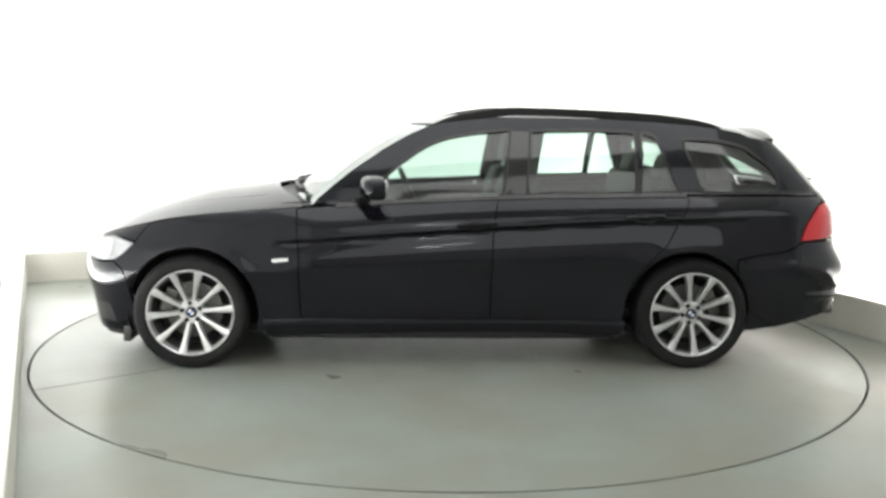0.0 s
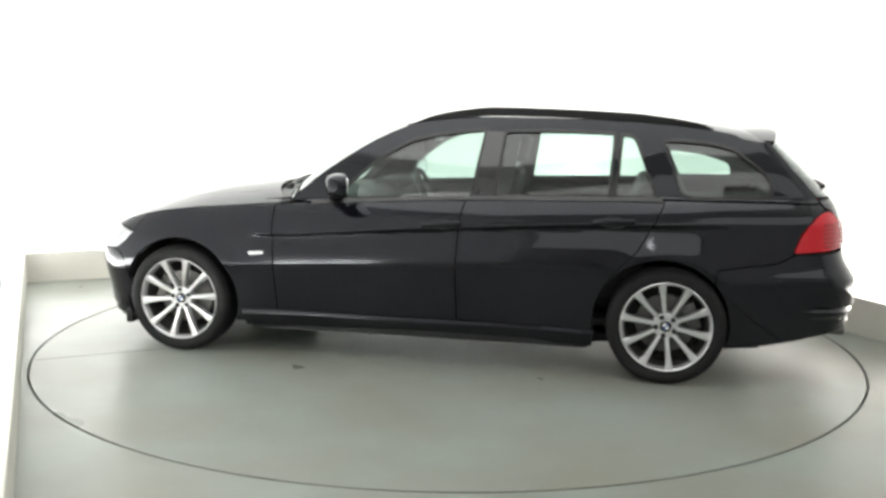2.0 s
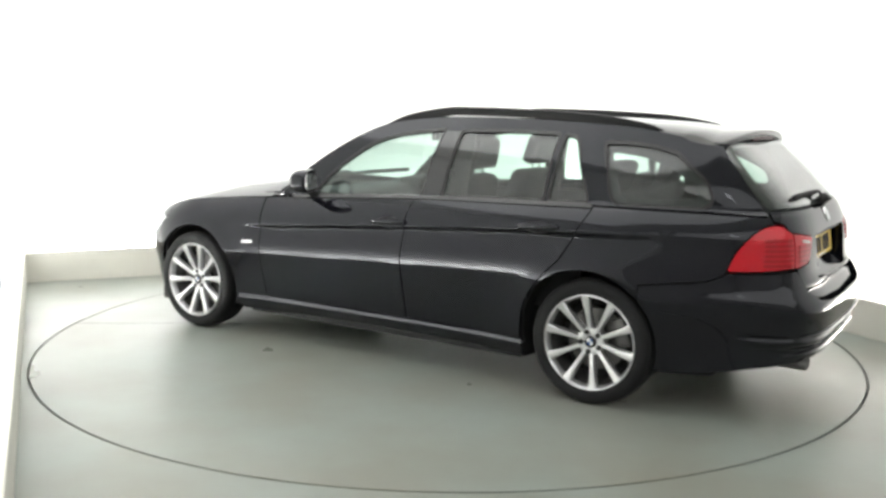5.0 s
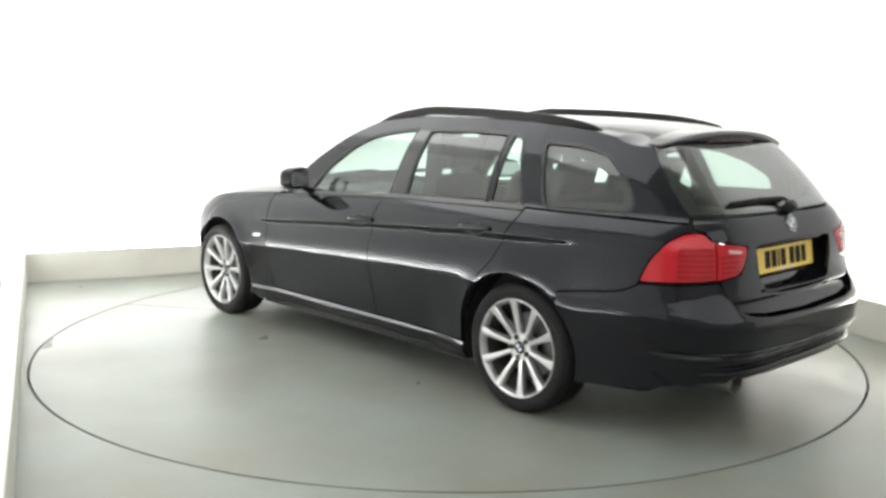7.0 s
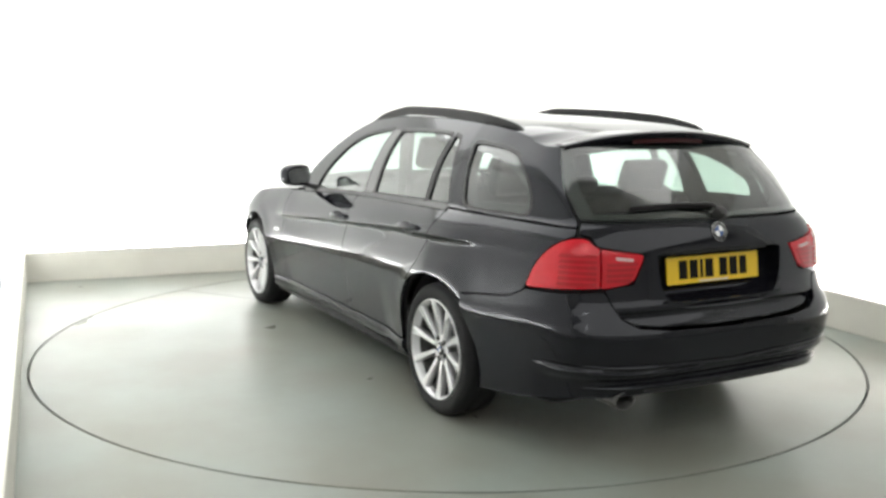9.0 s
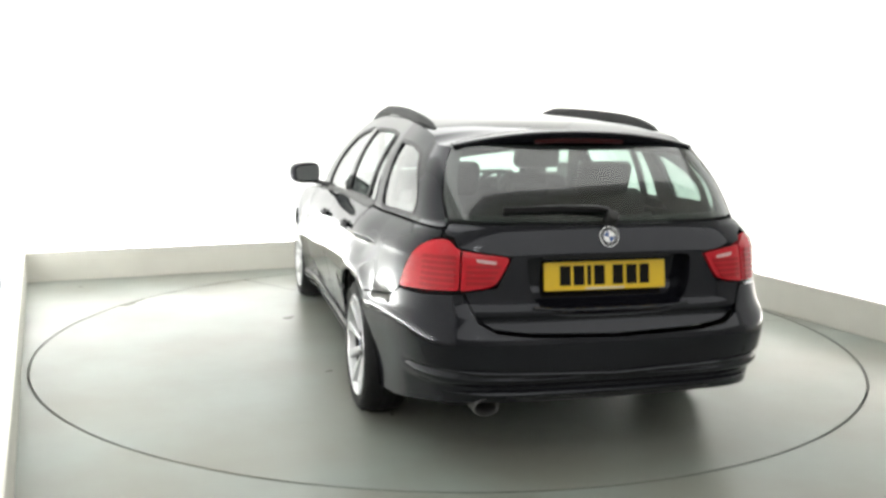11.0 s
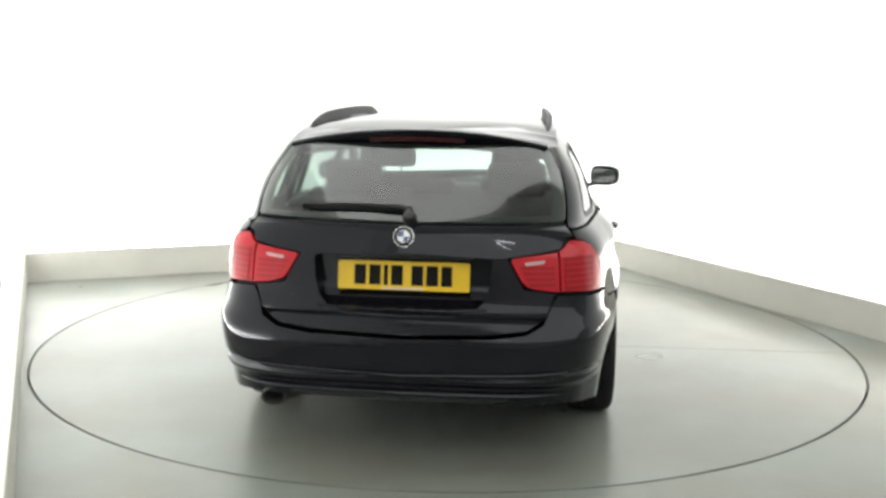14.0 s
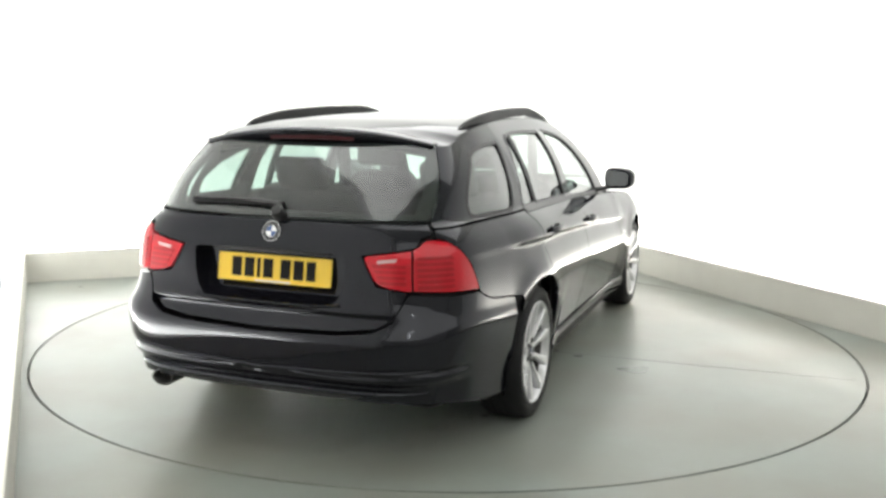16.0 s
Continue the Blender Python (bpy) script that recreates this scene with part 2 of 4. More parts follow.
def sheet(name, outline, mat, parent, f, holes=(), cuts=(), step=.05, gap=.0, rim=.014, lift=0.0, mirror=False, label="", turn=1, drop=.0015):
    """A curved panel: the outline (and its holes) laid on the surface f(a, b), with turned-in rims. turn = -1 flips its outer side."""
    if gap:
        outline = shrunk(outline, gap)
    bm = bmesh.new()
    bm.faces.new([bm.verts.new((a, b, 0)) for a, b in outline])
    steps = step if isinstance(step, tuple) else (step, step)
    for axis in (0, 1):
        lo, hi = min(p[axis] for p in outline), max(p[axis] for p in outline)
        n = max(1, round((hi - lo) / steps[axis]))
        for k in range(1, n):
            co, no = [0, 0, 0], [0, 0, 0]
            co[axis], no[axis] = lo + (hi - lo) * k / n, 1
            bmesh.ops.bisect_plane(bm, geom=bm.verts[:] + bm.edges[:] + bm.faces[:], plane_co=co, plane_no=no, dist=1e-5)
    for hole, closed in [(h, True) for h in holes] + [(c, False) for c in cuts]:
        for i in range(0 if closed else 1, len(hole)):
            p, q = Vector((*hole[i - 1], 0)), Vector((*hole[i], 0))
            if (q - p).length < 1e-6:
                continue
            lo = Vector((min(p.x, q.x), min(p.y, q.y))) - Vector((1e-4, 1e-4))
            hi = Vector((max(p.x, q.x), max(p.y, q.y))) + Vector((1e-4, 1e-4))
            near = [g for g in bm.faces if min(v.co.x for v in g.verts) <= hi.x and max(v.co.x for v in g.verts) >= lo.x
                    and min(v.co.y for v in g.verts) <= hi.y and max(v.co.y for v in g.verts) >= lo.y]
            if not near:
                continue
            geom = near + list({e for g in near for e in g.edges}) + list({v for g in near for v in g.verts})
            d = q - p
            bmesh.ops.bisect_plane(bm, geom=geom, plane_co=p, plane_no=(-d.y, d.x, 0), dist=1e-6)
        gone = [g for g in bm.faces if closed and inside(g.calc_center_median(), hole)]
        bmesh.ops.delete(bm, geom=gone, context="FACES")
    bmesh.ops.dissolve_degenerate(bm, dist=1e-5, edges=bm.edges)
    bm.verts.index_update()
    e, P, N = .003, [], []
    for v in bm.verts:
        a, b = v.co.x, v.co.y
        p = Vector(f(a, b))
        n = (Vector(f(a, b + e)) - Vector(f(a, b - e))).cross(Vector(f(a + e, b)) - Vector(f(a - e, b))) * turn
        n = n.normalized() if n.length > 1e-12 else Vector((0, 0, 1))
        P.append(p + n * lift)
        N.append(n)
    border = {v.index for g in bm.edges if len(g.link_faces) == 1 for v in g.verts}
    verts, faces, normals = [], [], []
    for i, p in enumerate(P):
        verts.append(p - N[i] * (drop if i in border else 0))
    for g in bm.faces:
        ids = [v.index for v in g.verts]
        area = sum((P[ids[q - 1]].cross(P[ids[q]]) for q in range(len(ids))), Vector())
        if area.dot(N[ids[0]]) < 0:
            ids.reverse()
        faces.append(ids)
        normals += [N[i] for i in ids]
    if rim:
        for ed in bm.edges:
            if len(ed.link_faces) != 1:
                continue
            i, j = (v.index for v in ed.verts)
            k = len(verts)
            verts += [verts[i], verts[j], verts[j] - N[j] * rim, verts[i] - N[i] * rim]
            out = (verts[j] - verts[i]).cross(N[i])
            c = Vector(f(*ed.link_faces[0].calc_center_median()[:2]))
            ids = [k, k + 1, k + 2, k + 3]
            if out.dot((verts[i] + verts[j]) / 2 - c) < 0:
                out = -out
            if (verts[k + 1] - verts[k]).cross(verts[k + 2] - verts[k + 1]).dot(out) < 0:
                ids.reverse()
            faces.append(ids)
            normals += [out.normalized() if out.length > 1e-12 else N[i]] * 4
    bm.free()
    if mirror:
        flip = lambda p: Vector((p[0], -p[1], p[2]))
        verts, at, turned = [flip(p) for p in verts], 0, []
        for ids in faces:
            turned += [flip(n) for n in reversed(normals[at:at + len(ids)])]
            at += len(ids)
        faces, normals = [list(reversed(ids)) for ids in faces], turned
    me = bpy.data.meshes.new(name)
    me.from_pydata([tuple(p) for p in verts], [], faces)
    me.polygons.foreach_set("use_smooth", [True] * len(me.polygons))
    me.normals_split_custom_set([tuple(n) for n in normals])
    me.materials.append(mat)
    ob = new(name, me)
    ob.parent = parent
    if label:
        tagged(ob, label)
    return ob


def both(name, outline, mat, parent, f, **kw):
    """The same panel on the left and on the right."""
    return [sheet(name, outline, mat, parent, f, mirror=side, **kw) for side in (False, True)]


def empty(name, label, category, group="", kind=""):
    return tagged(new(name), label, category, group, kind)

# ---- the estate car's body surface: s runs along the flank and round the ends, z is the height ----
def curve(*pts):
    """A smooth curve through the points (a, b)."""
    A = [p[0] for p in pts]
    B = [p[1] for p in pts]
    n = len(A)
    D = [(B[i + 1] - B[i]) / (A[i + 1] - A[i]) for i in range(n - 1)]
    T = [D[0]] + [0 if D[i - 1] * D[i] <= 0 else 2 * D[i - 1] * D[i] / (D[i - 1] + D[i]) for i in range(1, n - 1)] + [D[-1]]

    def f(a):
        if a <= A[0]:
            return B[0]
        if a >= A[-1]:
            return B[-1]
        i = 0
        while a > A[i + 1]:
            i += 1
        h = A[i + 1] - A[i]
        t = (a - A[i]) / h
        return (B[i] * (1 + 2 * t) * (1 - t) ** 2 + h * T[i] * t * (1 - t) ** 2
                + B[i + 1] * t * t * (3 - 2 * t) + h * T[i + 1] * t * t * (t - 1))
    return f


def ease(a, b, x):
    t = min(1, max(0, (x - a) / (b - a)))
    return t * t * (3 - 2 * t)


REAR_S, FRONT_S = -1.7, 1.3            # where the ends begin to round off
belt = curve((-2.0, .969), (-1.31, .972), (-1.0, .966), (-.39, .953), (.235, .923), (.67, .893), (.87, .883), (1.18, .857), (1.42, .838),
             (1.56, .822), (1.76, .760), (1.86, .720), (2.22, .59))
shoulder = curve((-2.0, .862), (-1.72, .860), (-1.14, .846), (-.69, .824), (-.23, .793), (.22, .762), (.47, .742), (.78, .720), (1.4, .70), (2.0, .62))
plan = curve((-1.8, 1.01), (-1.38, 1.016), (-.9, 1.004), (-.5, .997), (0, .99), (.6, .992), (1.0, 1.0), (1.38, 1.005), (1.6, .99))
tail = curve((.15, -2.31), (.22, -2.340), (.28, -2.360), (.36, -2.374), (.47, -2.387), (.535, -2.391), (.563, -2.386), (.585, -2.372), (.62, -2.350), (.66, -2.326), (.70, -2.312), (.82, -2.298),
             (.87, -2.288), (.925, -2.269), (.965, -2.251), (.99, -2.233), (1.035, -2.190), (1.146, -2.083), (1.253, -1.970), (1.34, -1.88))
nose = curve((.12, 2.00), (.2, 2.045), (.35, 2.065), (.5, 2.095), (.58, 2.09), (.64, 2.060), (.70, 2.010), (.76, 1.930), (.82, 1.815), (.9, 1.63))
flank = curve((-1.7, .60), (-.9, .60), (-.5, .593), (0, .575), (.8, .548), (1.3, .545))
taper = curve((-2.45, .845), (-2.2, .875), (-1.9, .921), (-1.7, .956), (-1.5, .986), (-1.3, 1.0))


def half_width(x, z):
    narrow = taper(x)
    x = max(REAR_S, min(FRONT_S, x))
    zb, zc, zl = belt(x), shoulder(x), flank(x)
    edge = ease(1.0, .72, x) * ease(-1.75, -1.40, x)
    if z <= zl:
        u = (zl - z) / .3
        y = .888 - (.046 + .026 * ease(.98, .72, abs(x - .02))) * u
    elif z <= zc:
        t = (z - zl) / (zc - zl)
        y = .888 - .030 * t + .030 * edge * t - edge * .040 * ease(0, 1, t ** 1.5) + edge * .020 * ease(.88, 1.0, t)
    elif z <= zb:
        t = (z - zc) / (zb - zc)
        y = .858 + edge * .010 - (.073 + edge * .010) * (.35 * t + .65 * t ** 2.2)
    else:
        d = z - zb
        y = .785 - .018 * ease(-.004, .011, d) - .27 * d - .25 * d * d - .8 * max(0, d - .14) ** 2
    if z <= zb:
        y += .0024 * edge * math.exp(-((z - zc - .006) / .009) ** 2)
    low = ease(1.0, .9, z)
    y *= 1 + (plan(x) - 1) * (.4 + .6 * low)
    for wx, amount in ((1.392, .010), (-1.38, .007)):
        r = math.hypot(x - wx, z - .317)
        y += amount * math.exp(-((r - .37) / .055) ** 2) * ease(.9, .7, z)
    y += .026 * math.sin(math.pi * min(1, max(0, (z - .95) / .36))) ** 2 * ease(-1.3, -1.8, x)
    return y * narrow * (1 + .35 * (narrow - 1) * ease(.98, 1.2, z))


def skin(s, z):
    """The body's point at s and z: the left flank where s lies between REAR_S and FRONT_S; s = -2.7 is the middle of the tail, 2.3 of the nose."""
    if s < REAR_S:
        phi, end, n, base = (s + 2.7) * math.pi / 2, tail(z), 5.0, REAR_S
    elif s > FRONT_S:
        phi, end, n, base = (2.3 - s) * math.pi / 2, nose(z), 3.3, FRONT_S
    else:
        return (s, half_width(s, z), z)
    a, b = math.sin(phi), max(0, math.cos(phi))
    rho = (abs(a) ** n + b ** n) ** (1 / n)
    x = base + (end - base) * b / rho
    return (x, half_width(x if s < 0 else base, z) * a / rho, z)


def at_y(y, z):
    """The s of the tail's point that lies y off the middle."""
    lo, hi = -3.7, -1.7
    for _ in range(40):
        mid = (lo + hi) / 2
        if skin(mid, z)[1] < y:
            lo = mid
        else:
            hi = mid
    return (lo + hi) / 2


def skin_normal(s, z):
    e = .004
    a, b = Vector(skin(s + e, z)) - Vector(skin(s - e, z)), Vector(skin(s, z + e)) - Vector(skin(s, z - e))
    return b.cross(a).normalized()


# ---- the booth ----
def structure(name, bm, mat, label, category="", smooth=False):
    ob = finish(name, bm, mat, None, "", smooth)
    return tagged(ob, label, category or name.split("_")[0], "", "structure")


def placed(ob, m):
    ob.matrix_world = m
    return ob


RADIUS = 2.460
SHELF = .246       # height of the plinth round the booth


def build_room():
    # floor: one sheet with a round opening for the turntable
    bm = bmesh.new()
    rim = [bm.verts.new(((RADIUS + .007) * math.cos(a), (RADIUS + .007) * math.sin(a), 0)) for a in [2 * math.pi * k / 160 for k in range(160)]]
    low = [bm.verts.new((v.co.x, v.co.y, -.06)) for v in rim]
    outer = []
    for k in range(160):
        a = 2 * math.pi * k / 160
        c, s = math.cos(a), math.sin(a)
        d = min(5.2 / abs(c) if abs(c) > 1e-6 else 99, (3.1 if s > 0 else 8.6) / abs(s) if abs(s) > 1e-6 else 99)
        outer.append(bm.verts.new((d * c, d * s, 0)))
    for k in range(160):
        j = (k + 1) % 160
        bm.faces.new((rim[k], outer[k], outer[j], rim[j]))
        bm.faces.new((low[k], rim[k], rim[j], low[j]))
    placed(structure("floor", bm, FLOOR, "smooth sealed grey-green booth floor round a turntable"), ROOM)
    bm = lathe([(0, -.055), (RADIUS + .1, -.055)], "Z", 96)
    placed(structure("pit", bm, PIT, "dark steel pit under the turntable"), Matrix())

    # walls with their low plinths
    def wall(name, x0, y0, x1, y1, height, mat, label, thick=.12, base=0.0):
        d = Vector((x1 - x0, y1 - y0))
        n = d.length
        bm = box(0, n, 0, thick, base, height)
        return placed(structure(name, bm, mat, label, "wall"), ROOM @ Matrix.Translation((x0, y0, 0)) @ Matrix.Rotation(math.atan2(d.y, d.x), 4, "Z"))
    white = "bright white photo booth wall with added glow above a low plinth"
    wall("wall_back", LEFT_BACK - .3, BACK + TROUGH, RIGHT + .3, BACK + TROUGH, HEIGHT, GLOW_WALL, white)
    wall("wall_right", RIGHT + TROUGH, BACK + .3, RIGHT + TROUGH, -3.6, HEIGHT, GLOW_WALL, white)
    wall("wall_left", LEFT_FRONT - TROUGH, -3.6, LEFT_BACK - TROUGH, BACK + .3, HEIGHT, GLOW_WALL, white)

    # plinth: a low boxed-in board with an eased top edge and a dark joint at the floor
    def plinth(name, x0, y0, x1, y1):
        d = Vector((x1 - x0, y1 - y0))
        n = d.length
        section = [(0, .004), (.003, 0), (.045, 0), (.045, SHELF), (.008, SHELF), (.002, SHELF - .003), (0, SHELF - .009)]
        bm = prism(section, 0, n, "X")
        return placed(structure(name, bm, PLINTH, "low cream-painted plinth along the booth wall", "plinth", False),
                      ROOM @ Matrix.Translation((x0, y0, 0)) @ Matrix.Rotation(math.atan2(d.y, d.x), 4, "Z"))
    plinth("plinth_back", LEFT_BACK, BACK, RIGHT, BACK)
    plinth("plinth_right", RIGHT, BACK, RIGHT, -3.6)
    plinth("plinth_left", LEFT_FRONT, -3.6, LEFT_BACK, BACK)

    # the hall in front of the booth, behind the camera
    grey = "plain grey hall wall in front of the booth"
    for name, a in (("wall_hall_1", (LEFT_FRONT, -3.6, -5, -3.6)), ("wall_hall_2", (-5, -3.6, -5, -8.4)), ("wall_hall_3", (-5, -8.4, 5, -8.4)),
                    ("wall_hall_4", (5, -8.4, 5, -3.6)), ("wall_hall_5", (5, -3.6, RIGHT, -3.6))):
        wall(name, *a, HEIGHT, HALL, grey, thick=-.12)
    bm = box(-5.2, 5.2, -8.6, 3.0, HEIGHT, HEIGHT + .1)
    placed(structure("ceiling", bm, HALL, "flat grey hall ceiling above the booth"), ROOM)
    light = placed(empty("ceiling_light", "large square luminous ceiling panel above the turntable", "ceiling light"), ROOM)
    part("frame", frame_ring(-2.06, 2.06, -2.45, 2.65, .08, HEIGHT - .05, HEIGHT - .003), WHITE, light)
    part("diffuser", box(-1.98, 1.98, -2.37, 2.57, HEIGHT - .035, HEIGHT - .015), DIFFUSER, light, "glowing white diffuser")
    # invented ceiling-wide panel that fills the hall with soft light
    hall = placed(empty("ceiling_light", "broad added fill light panel on the ceiling in front of the booth", "ceiling light"), ROOM)
    part("frame", frame_ring(-4.72, 4.72, -8.22, -3.78, .08, HEIGHT - .05, HEIGHT - .003), WHITE, hall)
    part("diffuser", box(-4.64, 4.64, -8.14, -3.86, HEIGHT - .035, HEIGHT - .015), DIFFUSER, hall, "glowing white diffuser")
    for m, n, wide, _ in TUBES:
        strip = placed(empty("tube_light", "short white tube light under the grey ceiling", "tube light", "tube lights under the ceiling"), m)
        part("housing", box(-n / 2 - .02, n / 2 + .02, -wide / 2 - .02, wide / 2 + .02, .02, .095, bevel=.01), WHITE, strip)
        part("tube", box(-n / 2, n / 2, -wide / 2, wide / 2, .006, .018), DIFFUSER, strip, "glowing white tube cover")
    for m, n, _ in UPLIGHTS:
        strip = placed(empty("uplight", "long white uplight hidden behind the plinth", "uplight", "uplights behind the plinth"), m)
        part("housing", box(-n / 2, n / 2, -.04, .04, .012, .06), WHITE, strip)
        part("tube", box(-n / 2, n / 2, -.028, .028, .003, .010), DIFFUSER, strip, "glowing white tube cover")


def frame_ring(x0, x1, y0, y1, w, z0, z1):
    bm = bmesh.new()
    for a in ((x0, x1, y0, y0 + w), (x0, x1, y1 - w, y1), (x0, x0 + w, y0 + w, y1 - w), (x1 - w, x1, y0 + w, y1 - w)):
        add_box(bm, *a, z0, z1)
    return bm


def build_turntable():
    table = empty("turntable", "round flush turntable in the grey booth floor", "turntable")
    r = RADIUS - .007
    bm = prism([(r * math.cos(2 * math.pi * k / 160), r * math.sin(2 * math.pi * k / 160)) for k in range(160)], -.03, 0, "Z")
    part("plate", bm, DISC, table, smooth=False)
    for (x0, y0), (x1, y1), w in (((2.14, 1.19), (1.55, .77), .010), ((1.54, .763), (.2, -.18), .003), ((-.14, -1.0), (-.08, -2.40), .005), ((-.14, -.98), (-.20, .4), .002)):
        d = Vector((x1 - x0, y1 - y0)).normalized()
        n = Vector((-d.y, d.x)) * w / 2
        bm = prism([(x0 + n.x, y0 + n.y), (x1 + n.x * .4, y1 + n.y * .4), (x1 - n.x * .4, y1 - n.y * .4), (x0 - n.x, y0 - n.y)], -.005, .0006, "Z")
        part("joint", bm, JOINT, table, "thin dark joint between floor plates", smooth=False)
    return table


# ---- the estate car: x forward, y to its left, z up, origin on the ground midway between the axles ----
WHEELS = ((1.393, .872), (-1.38, .880))      # axle x, outer face of the tyre
pillar = curve((.88, .765), (.936, .701), (1.05, .571), (1.165, .409), (1.263, .25), (1.327, .112), (1.36, .01))      # front pillar: z -> x
gutter = curve((-2.7, 1.268), (-1.95, 1.279), (-1.5, 1.346), (-1.0, 1.378), (-.4, 1.386), (.1, 1.345))               # roof edge: s -> z
crest = curve((-2.1, 1.296), (-1.9, 1.318), (-1.74, 1.347), (-1.5, 1.379), (-1.0, 1.405), (-.4, 1.415), (-.1, 1.398), (.1, 1.366), (.22, 1.34))
ridge = curve((.7, .972), (1.01, .966), (1.19, .945), (1.37, .922), (1.555, .883), (1.74, .832), (1.92, .760), (2.11, .652), (2.16, .60))


def hood_skin(s, w):
    e = skin(s, belt(s))
    xc = .98 + (s - .72) * (2.105 - .98) / (2.3 - .72)
    return (e[0] + (xc - e[0]) * (1 - w * w), e[1] * w, e[2] + (ridge(xc) - e[2]) * (1 - abs(w) ** 2.4))


def roof_skin(s, w):
    e = skin(s, gutter(s))
    k = ease(.1, -.5, s)
    xc = e[0] + (1 - k) * .15 - .06 * ease(-1.3, -2.1, s)
    return (e[0] + (xc - e[0]) * (1 - w * w), e[1] * w, e[2] + (crest(xc) - e[2]) * (1 - abs(w) ** 3.4))


def screen_skin(z, w):
    x = pillar(z)
    swell = .20 - .05 * ease(.95, 1.34, z)
    return (x + swell * (1 - w * w), half_width(x, z) * w * .985, z)


def arc(cx, r, a0, a1, n=14, cz=.317):
    return [(cx + r * math.cos(radians(a0 + (a1 - a0) * k / n)), cz + r * math.sin(radians(a0 + (a1 - a0) * k / n))) for k in range(n + 1)]




def front_s(x, z):
    """The s of the left front corner's point at x."""
    if x <= FRONT_S:
        return x
    lo, hi = FRONT_S, 2.3
    for _ in range(40):
        mid = (lo + hi) / 2
        if skin(mid, z)[0] < x:
            lo = mid
        else:
            hi = mid
    return (lo + hi) / 2


ARCH_F = [(front_s(x, z), z) for x, z in arc(1.384, .362, 0, 360, 40)[:-1]]
ARCH_R = arc(-1.347, .357, 0, 360, 40)[:-1]

# side window outlines
WIN_FRONT = rounded([(.45, .922, .03), (.405, .985, .1), (.30, 1.087, .3), (.11, 1.228, .3), (-.06, 1.285, .3), (-.365, 1.318, .02), (-.315, .955, .02)], .05)
WIN_REAR = rounded([(-.45, .967, .02), (-.478, 1.312, .02), (-.82, 1.318, .3), (-1.072, 1.310, .02), (-1.058, .985, .02)], .02)
WIN_SMALL = rounded([(-1.088, .983, .012), (-1.108, 1.307, .02), (-1.183, 1.295, .04), (-1.302, .988, .02)], .02)
WIN_QUARTER = rounded([(-1.432, .987, .05), (-1.335, 1.278, .03), (-1.54, 1.272, .2), (-1.72, 1.232, .2), (-1.943, 1.118, .1), (-1.935, .990, .09)], .05)
LAMP = rounded([(-1.998, .720, .015), (-2.03, .812, .1), (-2.093, .890, .1), (-2.142, .924, .03), (-2.203, .929, .03), (-2.228, .895, .02), (-2.375, .862, .015), (-2.337, .753, .03), (-2.252, .736, .02)], .02)
LAMP_SPLIT = -2.245
TAIL_WINDOW = [(-2.16, 1.0), (-2.7, .992), (-3.24, 1.0), (-3.26, 1.10), (-3.28, 1.285), (-2.7, 1.285), (-2.12, 1.285), (-2.14, 1.10)]


def crease_lines(s0, s1):
    """Lines along the flank's two creases."""
    n = max(2, round((s1 - s0) / .08))
    at = [s0 + (s1 - s0) * k / n for k in range(n + 1)]
    return [[(s, shoulder(s) + d) for s in at] for d in (-.016, -.008, 0, .006, .014)] + [[(s, flank(s) + d) for s in at] for d in (-.012, 0, .012)]


